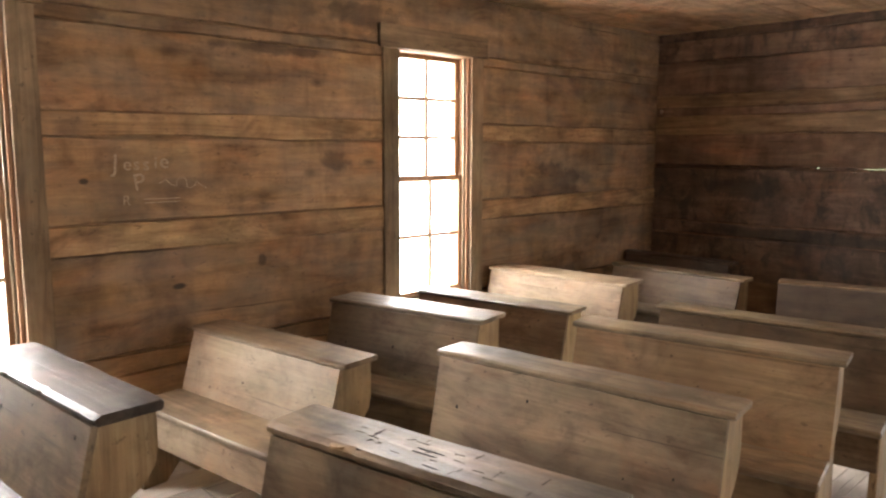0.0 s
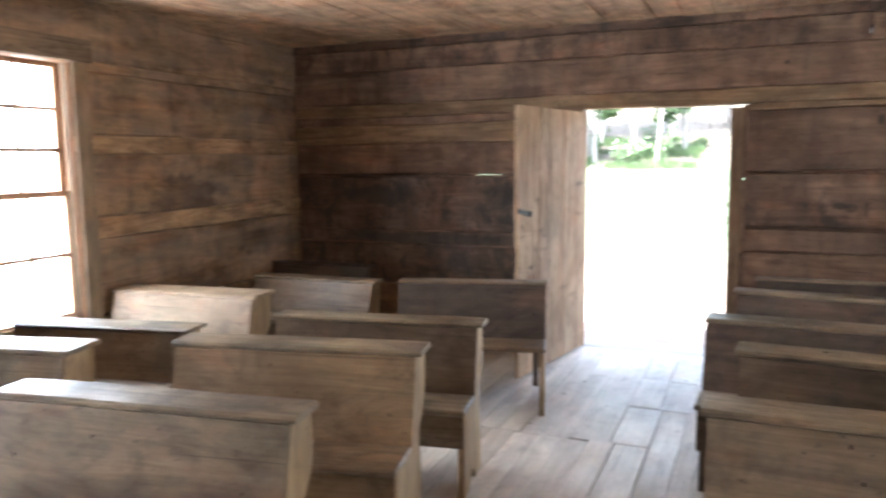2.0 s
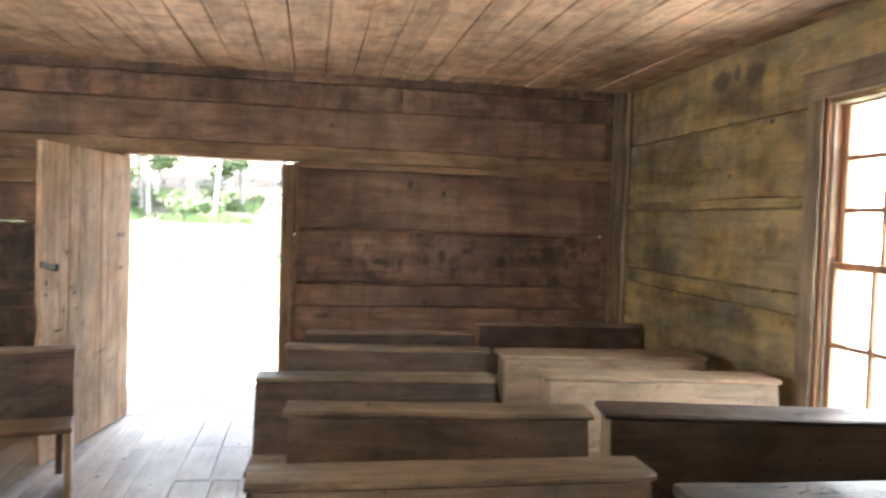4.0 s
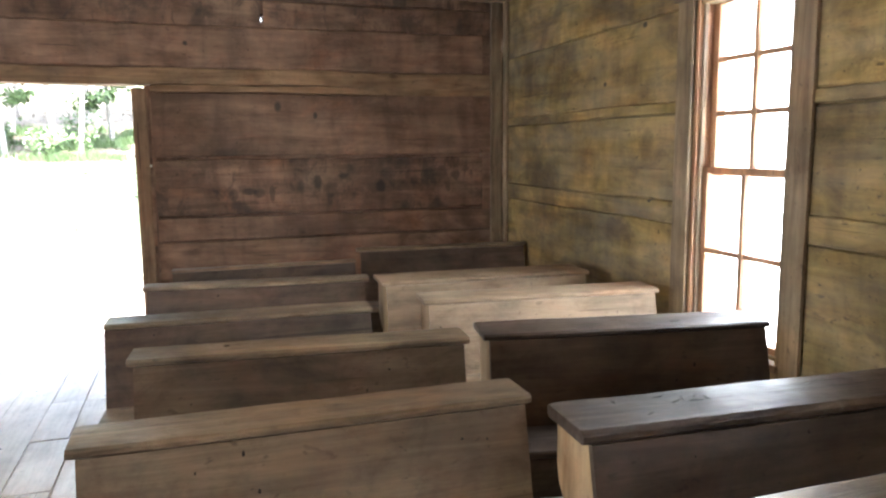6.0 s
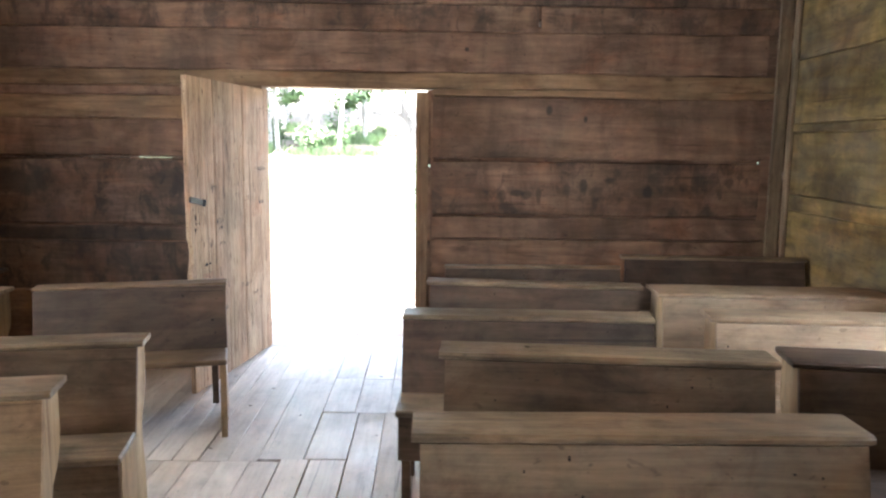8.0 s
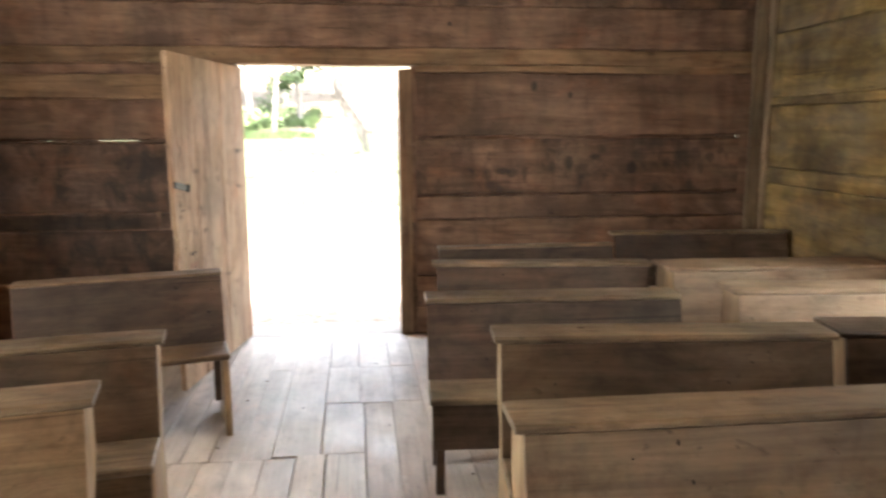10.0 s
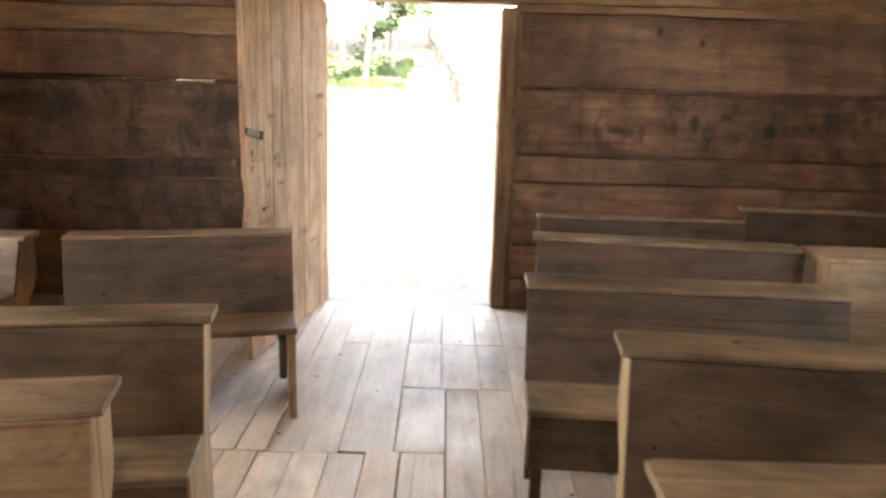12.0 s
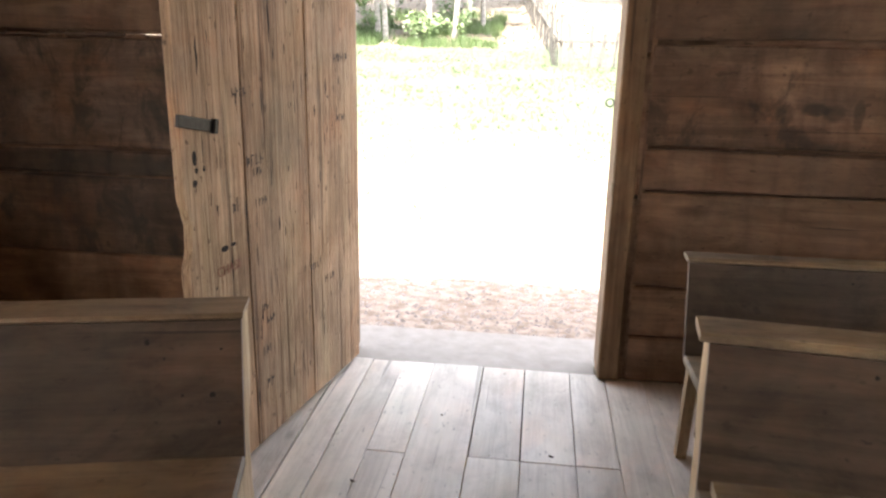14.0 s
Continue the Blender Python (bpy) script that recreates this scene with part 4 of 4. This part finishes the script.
bm = box(bmesh.new(), XE + THICK + 0.055, XE + THICK + 0.40, DOOR0 - 0.25, DOOR1 + 0.25, -0.40, -0.055, 0.02)
part("slab", bm, slab_stone, step)


def rise(x, y):
    return -0.16 + 0.072 * max(0.0, min(x, 22.0) - 8.0) + 0.15 * max(0.0, min(x, 60.0) - 22.0) + 0.02 * noise.noise((x * 0.5, y * 0.5, 0.0))


def ground():
    xs = [-600, -100, -20] + [6.0 + 0.5 * i for i in range(70)] + [45, 52, 60, 120, 300, 700]
    ys = [-600, -150, -50, -20] + [-12 + 0.8 * i for i in range(36)] + [25, 50, 150, 600]
    verts = [(x, y, rise(x, y)) for x in xs for y in ys]
    m = len(ys)
    faces = [(i * m + j, (i + 1) * m + j, (i + 1) * m + j + 1, i * m + j + 1) for i in range(len(xs) - 1) for j in range(m - 1)]
    return tagged(mesh_object("ground", verts, faces, ground_mat, smooth=True), label="sunlit yard of gravel and thin grass", category="ground", kind="structure")


ground()


def scatter(name, count, area, shape, material, label, category, seed):
    rr = random.Random(seed)
    verts, faces = [], []
    for _ in range(count):
        x, y = rr.uniform(area[0], area[1]), rr.uniform(area[2], area[3])
        shape(rr, x, y, rise(x, y), verts, faces)
    return tagged(mesh_object(name, verts, faces, material), label=label, category=category, kind="stuff")


def pebble(rr, x, y, z, verts, faces):
    n, r = len(verts), rr.uniform(0.006, 0.02)
    a = rr.uniform(0, 6.28)
    ring = [(x + r * math.cos(a + q * 1.257) * rr.uniform(0.7, 1.2), y + r * math.sin(a + q * 1.257) * rr.uniform(0.7, 1.2), z) for q in range(5)]
    verts += ring
    verts.append((x, y, z + r * 0.7))
    faces += [(n + q, n + (q + 1) % 5, n + 5) for q in range(5)]


def tuft(rr, x, y, z, verts, faces):
    if rr.random() > (x - 8.5) / 10.0 or noise.noise((x * 0.7, y * 0.7, 4.0)) < rr.uniform(-0.4, 0.3):
        return
    for _ in range(4):
        n, a, h = len(verts), rr.uniform(0, 6.28), rr.uniform(0.03, 0.07)
        dx, dy = 0.006 * math.cos(a), 0.006 * math.sin(a)
        ox, oy = rr.uniform(-0.03, 0.03), rr.uniform(-0.03, 0.03)
        verts += [(x + ox - dx, y + oy - dy, z - 0.005), (x + ox + dx, y + oy + dy, z - 0.005), (x + ox + rr.uniform(-0.03, 0.03), y + oy + rr.uniform(-0.03, 0.03), z + h)]
        faces.append((n, n + 1, n + 2))


def litter(rr, x, y, z, verts, faces):
    n, s = len(verts), rr.uniform(0.03, 0.07)
    a = rr.uniform(0, 6.28)
    c, d = s * math.cos(a), s * math.sin(a)
    verts += [(x - c, y - d, z + 0.01), (x + d * 0.5, y - c * 0.5, z + rr.uniform(0.0, 0.05)), (x + c, y + d, z + 0.02), (x - d * 0.5, y + c * 0.5, z + rr.uniform(0.0, 0.05))]
    faces.append((n, n + 1, n + 2, n + 3))


scatter("gravel", 3200, (6.6, 8.6, -0.8, 2.0), pebble, pebble_stone, "small brown and grey stones on bare earth", "gravel", 3)
scatter("grass", 14000, (9.0, 23.5, -3.5, 7.5), tuft, grass_green, "short thin sunlit grass", "grass", 4)
scatter("leaf_litter", 5000, (23.8, 38.0, -8.0, 14.0), litter, litter_brown, "brown fallen leaves under the trees", "leaf litter", 6)


def blade_clump(rr, x, y, z, verts, faces):
    if noise.noise((x * 0.8, y * 0.8, 9.0)) < rr.uniform(-0.1, 0.35):
        return
    for _ in range(9):
        n, a, h = len(verts), rr.uniform(0, 6.28), rr.uniform(0.08, 0.30)
        dx, dy = 0.012 * math.cos(a), 0.012 * math.sin(a)
        ox, oy = rr.uniform(-0.12, 0.12), rr.uniform(-0.12, 0.12)
        verts += [(x + ox - dx, y + oy - dy, z - 0.01), (x + ox + dx, y + oy + dy, z - 0.01), (x + ox + rr.uniform(-0.1, 0.1), y + oy + rr.uniform(-0.1, 0.1), z + h)]
        faces.append((n, n + 1, n + 2))


scatter("undergrowth", 4200, (23.8, 31.0, 1.6, 9.5), blade_clump, leaf_green, "tall green blades in the shade of the trees", "undergrowth", 8)


def tree(x, y, height, radius, seed, leaves=900, low=0.25, trunk_r=0.09, leaf=1.0):
    rr = random.Random(seed)
    z0 = rise(x, y) - 0.05
    root = tagged(new("tree"), label="slender leafy tree at the edge of the yard", category="tree", group="trees beyond the yard")
    root.matrix_world = Matrix.Translation((x, y, z0))
    bm = bmesh.new()

    def limb(p, q, r0, r1, seg=4):
        way = (q - p)
        side = way.orthogonal().normalized()
        other = way.cross(side).normalized()
        rings = []
        for i in range(seg + 1):
            f = i / seg
            c = p + way * f + side * noise.noise(p + way * f * 3 + Vector((seed, 0, 0))) * 0.08 * way.length * (f * (1 - f))
            r = r0 + (r1 - r0) * f
            rings.append([bm.verts.new(c + side * r * math.cos(k * 1.0472) + other * r * math.sin(k * 1.0472)) for k in range(6)])
        for s0, s1 in zip(rings, rings[1:]):
            for k in range(6):
                bm.faces.new((s0[k], s0[(k + 1) % 6], s1[(k + 1) % 6], s1[k]))
        bm.faces.new(rings[-1])

    top = Vector((rr.uniform(-0.4, 0.4), rr.uniform(-0.4, 0.4), height))
    limb(Vector((0, 0, 0)), top, trunk_r, trunk_r * 0.25, 8)
    tips = []
    for _ in range(12):
        f = rr.uniform(low, 0.95)
        base = top * f
        a = rr.uniform(0, 6.28)
        reach = radius * rr.uniform(0.5, 1.0) * (1.15 - 0.6 * f)
        tip = base + Vector((reach * math.cos(a), reach * math.sin(a), reach * rr.uniform(0.0, 0.5)))
        limb(base, tip, trunk_r * 0.35, 0.008, 3)
        tips.append((base, tip))
    part("trunk", bm, bark, root)
    verts, faces = [], []
    for _ in range(leaves):
        base, tip = rr.choice(tips)
        c = base.lerp(tip, rr.uniform(0.35, 1.1)) + Vector((rr.gauss(0, 0.22), rr.gauss(0, 0.22), rr.gauss(0, 0.16))) * radius * 0.4
        s = rr.uniform(0.05, 0.12) * leaf
        u = Vector((rr.gauss(0, 1), rr.gauss(0, 1), rr.gauss(0, 0.5))).normalized()
        v = u.orthogonal().normalized() * 0.6
        n = len(verts)
        verts += [c - u * s, c + v * s, c + u * s, c - v * s]
        faces.append((n, n + 1, n + 2, n + 3))
    crown = mesh_object("crown", verts, faces, leaf_green, root)
    return root


TREES = [(25.0, 4.8, 4.2, 1.7, 21), (25.6, 2.9, 5.0, 1.9, 22), (25.8, 5.2, 6.0, 2.2, 23), (24.8, 7.8, 5.0, 2.0, 24), (27.5, 2.2, 6.5, 2.4, 25),
         (25.3, 6.2, 6.5, 2.4, 1), (25.5, 3.6, 8.0, 2.6, 2), (28.0, 7.5, 9.0, 3.0, 3), (31.0, 3.0, 9.0, 3.0, 4), (33.0, 6.0, 10.0, 3.2, 5), (34.0, -3.5, 9.0, 3.0, 6),
         (36.0, 10.5, 10.0, 3.4, 7), (31.0, 13.0, 9.0, 3.2, 8), (29.0, -6.5, 8.0, 2.8, 9), (39.0, 2.0, 11.0, 3.6, 10), (25.2, 9.7, 6.0, 2.2, 11), (38.0, -7.5, 10.0, 3.4, 12)]
for x, y, h, r, s in TREES:
    tree(x, y, h, r, s, leaves=2800, low=0.28)
# tall shade trees behind them
for k, (x, y, h, r) in enumerate([(26.5, 8.5, 11.5, 3.8), (29.5, 5.5, 12.0, 4.2), (33.0, 3.6, 12.0, 4.2)]):
    tree(x, y, h, r, 60 + k, leaves=2600, low=0.55, trunk_r=0.12, leaf=3.0)
for k, (x, y) in enumerate([(12.0, -11.5), (4.0, -12.5), (-1.0, -11.0), (3.0, 13.0), (9.0, 14.5), (-3.0, 12.5)]):
    tree(x, y, 8.0, 3.0, 40 + k, leaves=1500, low=0.12, trunk_r=0.14)


# ---- picket fence across the yard ----
def fence(points, label):
    root = tagged(new("picket_fence"), label=label, category="fence", kind="")
    rr = random.Random(21)
    for (xa, ya), (xb, yb) in zip(points, points[1:]):
        run = math.hypot(xb - xa, yb - ya)
        n = int(run / (0.19 if xb < xa else 0.30))
        for i in range(n):
            f = i / n
            x, y = xa + (xb - xa) * f, ya + (yb - ya) * f
            z, h, w = rise(x, y), rr.uniform(0.75, 1.3), rr.uniform(0.025, 0.05)
            y += rr.uniform(-0.07, 0.07)
            bm = bmesh.new()
            box(bm, -w, w, -0.012, 0.012, 0.0, h)
            p = part("picket", bm, fence_wood, root)
            p.matrix_basis = Matrix.Translation((x, y, z - 0.05)) @ Matrix.Rotation(math.atan2(yb - ya, xb - xa), 4, "Z") @ Matrix.Rotation(radians(rr.uniform(-9, 9)), 4, "Y") @ Matrix.Rotation(radians(rr.uniform(-6, 6)), 4, "X")
        for zr in (0.55,):
            bm = bmesh.new()
            za, zb = rise(xa, ya) + zr, rise(xb, yb) + zr
            v = [bm.verts.new(p) for p in ((xa, ya - 0.03, za), (xa, ya + 0.03, za), (xa, ya + 0.03, za + 0.05), (xa, ya - 0.03, za + 0.05))]
            u = [bm.verts.new(p) for p in ((xb, yb - 0.03, zb), (xb, yb + 0.03, zb), (xb, yb + 0.03, zb + 0.05), (xb, yb - 0.03, zb + 0.05))]
            bm.faces.new(v), bm.faces.new(u)
            for i in range(4):
                bm.faces.new((v[i], v[(i + 1) % 4], u[(i + 1) % 4], u[i]))
            part("rail", bm, fence_wood, root)
    return root


fence([(36.0, 1.25), (21.1, -0.05), (21.7, -6.0)], "weathered grey picket fence of split pales")


# ---- marks on the door and the wall ----
def lettering(text, size, m, material, parent):
    cu = bpy.data.curves.new("lettering", "FONT")
    cu.body, cu.size, cu.extrude = text, size, 0.0008
    ob = new("lettering_source", cu)
    bpy.context.view_layer.update()
    me = bpy.data.meshes.new_from_object(ob)
    bpy.data.objects.remove(ob)
    me.materials.append(material)
    out = new("carved_letters", me)
    out.parent = parent
    out.matrix_basis = m
    return out


def on_door(u, z, lift=0.0012):
    """A place on the room side of the door: u metres from the hinge, letters upright and reading towards the hinge."""
    return Matrix(((-1, 0, 0, u), (0, 0, 1, door_face + lift), (0, 1, 0, z), (0, 0, 0, 1)))


lettering("CHASE", 0.042, on_door(1.00, 0.685), ink, door)
rr = random.Random(77)
for k in range(150):
    u, z = rr.uniform(0.05, door_len - 0.06), rr.uniform(0.12, 1.75)
    h, w = rr.uniform(0.015, 0.12) * rr.uniform(0.4, 1), rr.choice((0.0010, 0.0014, 0.002, 0.0032))
    bm = bmesh.new()
    n = 5
    ring = [bm.verts.new((u + w * math.sin(math.pi * i / n) + rr.uniform(-0.001, 0.001), door_face + 0.0012, z + h * i / n)) for i in range(n + 1)]
    ring += [bm.verts.new((u - w * math.sin(math.pi * i / n) - 0.0006, door_face + 0.0012, z + h * i / n)) for i in range(n - 1, 0, -1)]
    bm.faces.new(ring)
    part("crack", bm, hole_black, door)
for k in range(15):
    u, z, size = rr.uniform(0.15, 1.0), rr.uniform(0.2, 1.45), rr.uniform(0.02, 0.038)
    bm = bmesh.new()
    for q in range(rr.randint(2, 4)):
        x = u - q * size * 0.7
        box(bm, x - 0.002, x + 0.002, door_face + 0.0005, door_face + 0.0014, z, z + size)
        box(bm, x - size * 0.4, x, door_face + 0.0005, door_face + 0.0013, z + size * rr.uniform(0.1, 0.9), z + size * rr.uniform(0.1, 0.9) + 0.004)
    part("scratches", bm, pencil, door)
for u, z, h in ((0.652, 1.36, 0.15), (0.27, 1.17, 0.07), (0.633, 0.74, 0.06), (1.03, 1.27, 0.12), (0.36, 1.10, 0.05)):
    bm = bmesh.new()
    left = [bm.verts.new((u + 0.0055 * math.sin(math.pi * i / 6) + 0.002 * math.sin(i * 1.9), door_face + 0.0012, z + h * i / 6)) for i in range(7)]
    right = [bm.verts.new((u - 0.0045 * math.sin(math.pi * i / 6) + 0.002 * math.sin(i * 1.9), door_face + 0.0012, z + h * i / 6)) for i in range(5, 0, -1)]
    bm.faces.new(left + right)
    part("crack", bm, hole_black, door)
for u, z, w, h in ((door_len - 0.055, 1.055, 0.010, 0.022), (door_len - 0.060, 1.02, 0.008, 0.008), (door_len - 0.095, 1.02, 0.007, 0.008), (door_len - 0.05, 0.985, 0.011, 0.011), (door_len - 0.17, 0.765, 0.020, 0.010), (door_len - 0.215, 0.768, 0.014, 0.006)):
    bm = bmesh.new()
    bmesh.ops.create_circle(bm, cap_ends=True, radius=1.0, segments=9, matrix=Matrix.Translation((u, door_face + 0.0013, z)) @ Matrix.Rotation(radians(90), 4, "X") @ Matrix.Diagonal((w, h, 1, 1)))
    part("keyhole", bm, hole_black, door)


def chalk_line(x, z, width, height, seed):
    """Hand-scrawled chalk, too faint to read."""
    r2 = random.Random(seed)
    bm = bmesh.new()
    pts, n = [], int(width / 0.006)
    ph = r2.uniform(0, 6)
    for i in range(n):
        f = i / n
        loop = 0.020 * math.sin(f * width * 120 + ph)
        up = height * (0.5 + 0.5 * math.sin(f * width * 75 + ph)) * (0.45 + 0.55 * abs(noise.noise((f * width * 14, seed, 0.0))) * 1.6)
        pts.append((x + f * width + loop * 0.5, z + up - 0.03 * f))
    w = 0.0020
    for i, ((xa, za), (xb, zb)) in enumerate(zip(pts, pts[1:])):
        if noise.noise((i * 0.21, seed * 3.3, 1.0)) < -0.28:
            continue
        dx, dz = xb - xa, zb - za
        ln = math.hypot(dx, dz) or 1.0
        nx, nz = -dz / ln * w, dx / ln * w
        bm.faces.new([bm.verts.new((px, YN - 0.0075, pz)) for px, pz in ((xa + nx, za + nz), (xb + nx, zb + nz), (xb - nx, zb - nz), (xa - nx, za - nz))])
    return bm


scrawl = tagged(new("chalk_scrawl"), label="faint chalk handwriting on the brown log wall", category="graffiti")


def on_north_wall(x, z, slope=0.0):
    return Matrix.Translation((x, YN - 0.0075, z)) @ Matrix.Rotation(radians(slope), 4, "Y") @ Matrix.Rotation(radians(90), 4, "X")


for letter, x, z, size in (("J", 1.475, 1.415, 0.115), ("e", 1.525, 1.42, 0.085), ("s", 1.572, 1.42, 0.085), ("s", 1.618, 1.418, 0.088), ("i", 1.672, 1.425, 0.085), ("e", 1.700, 1.428, 0.10)):
    lettering(letter, size, on_north_wall(x, z, 4.0), chalk, scrawl)
lettering("P", 0.115, on_north_wall(1.575, 1.318, -8.0), chalk, scrawl)
lettering("R", 0.065, on_north_wall(1.515, 1.255, 3.0), chalk, scrawl)
part("chalk_line", chalk_line(1.70, 1.345, 0.24, 0.06, 2), chalk, scrawl)
for z in (1.275, 1.258):
    boxed("chalk_line", (1.62, 1.80, YN - 0.0085, YN - 0.007, z, z + 0.005), chalk, scrawl, 0.0)


def shrub(x, y, seed):
    r2 = random.Random(seed)
    root = tagged(new("shrub"), label="low bright green undergrowth at the wood's edge", category="shrub", group="undergrowth beyond the yard")
    root.matrix_world = Matrix.Translation((x, y, rise(x, y) - 0.02))
    bm = bmesh.new()
    verts, faces = [], []
    for q in range(9):
        a, h, out = r2.uniform(0, 6.28), r2.uniform(0.35, 0.9), r2.uniform(0.1, 0.5)
        tip = Vector((out * math.cos(a), out * math.sin(a), h))
        side = Vector((-math.sin(a), math.cos(a), 0)) * 0.008
        up = Vector((math.cos(a), math.sin(a), 0)) * 0.008
        base = [bm.verts.new(v) for v in (side, up, -side, -up)]
        peak = bm.verts.new(tip)
        for k in range(4):
            bm.faces.new((base[k], base[(k + 1) % 4], peak))
        for _ in range(34):
            c = tip * r2.uniform(0.35, 1.05) + Vector((r2.gauss(0, 0.09), r2.gauss(0, 0.09), r2.gauss(0, 0.06)))
            u = Vector((r2.gauss(0, 1), r2.gauss(0, 1), r2.gauss(0, 0.4))).normalized() * r2.uniform(0.03, 0.07)
            v = u.orthogonal() * 0.6
            n = len(verts)
            verts += [c - u, c + v, c + u, c - v]
            faces.append((n, n + 1, n + 2, n + 3))
    part("stems", bm, bark, root)
    mesh_object("leaves", verts, faces, leaf_green, root)


r3 = random.Random(8)
for k in range(15):
    shrub(r3.uniform(24.4, 28.0), r3.uniform(1.9, 9.0), 300 + k)

# crumbs of wood and dry leaf trodden in on the floor
for k, (x, y) in enumerate([(5.35, 0.86), (5.05, 0.93), (4.62, 0.18), (5.83, 0.63), (4.9, 0.62), (4.05, -0.15), (3.95, -0.28), (4.2, -0.32), (5.6, 0.22), (4.45, 0.98)]):
    r4 = random.Random(500 + k)
    bm = bmesh.new()
    n, w = 6, r4.uniform(0.008, 0.016)
    ring = [bm.verts.new((w * r4.uniform(0.6, 1.3) * math.cos(q * 1.047), w * 0.6 * r4.uniform(0.6, 1.3) * math.sin(q * 1.047), r4.uniform(0.0, 0.003))) for q in range(n)]
    peak = bm.verts.new((0, 0, 0.006))
    for q in range(n):
        bm.faces.new((ring[q], ring[(q + 1) % n], peak))
    bm.faces.new(list(reversed(ring)))
    crumb = tagged(part("wood_crumb", bm, pencil, None), label="small brown crumb of bark on the floor boards", category="debris", group="crumbs on the floor")
    crumb.matrix_world = Matrix.Translation((x, y, 0.0)) @ Matrix.Rotation(r4.uniform(0, 6), 4, "Z")

# letters and scratches cut into the thick top of the front bench
cuts = tagged(new("carved_scratches"), label="scratched carvings in the worn bench top", category="carving")
r5 = random.Random(31)
for q in range(26):
    y0 = r5.uniform(1.15, 1.75)
    x0 = 1.42 - (y0 - 0.98) * 0.186 + r5.uniform(0.04, 0.17)
    bm = bmesh.new()
    ln, w = r5.uniform(0.006, 0.022), r5.uniform(0.0008, 0.0016)
    box(bm, -w, w, -ln, ln, 0.0, 0.0012)
    m = part("scratch", bm, pencil, cuts)
    m.matrix_basis = Matrix.Translation((x0, y0, 0.7475)) @ Matrix.Rotation(r5.choice((0.2, 1.7, 1.5, 0.1, 0.9)), 4, "Z")
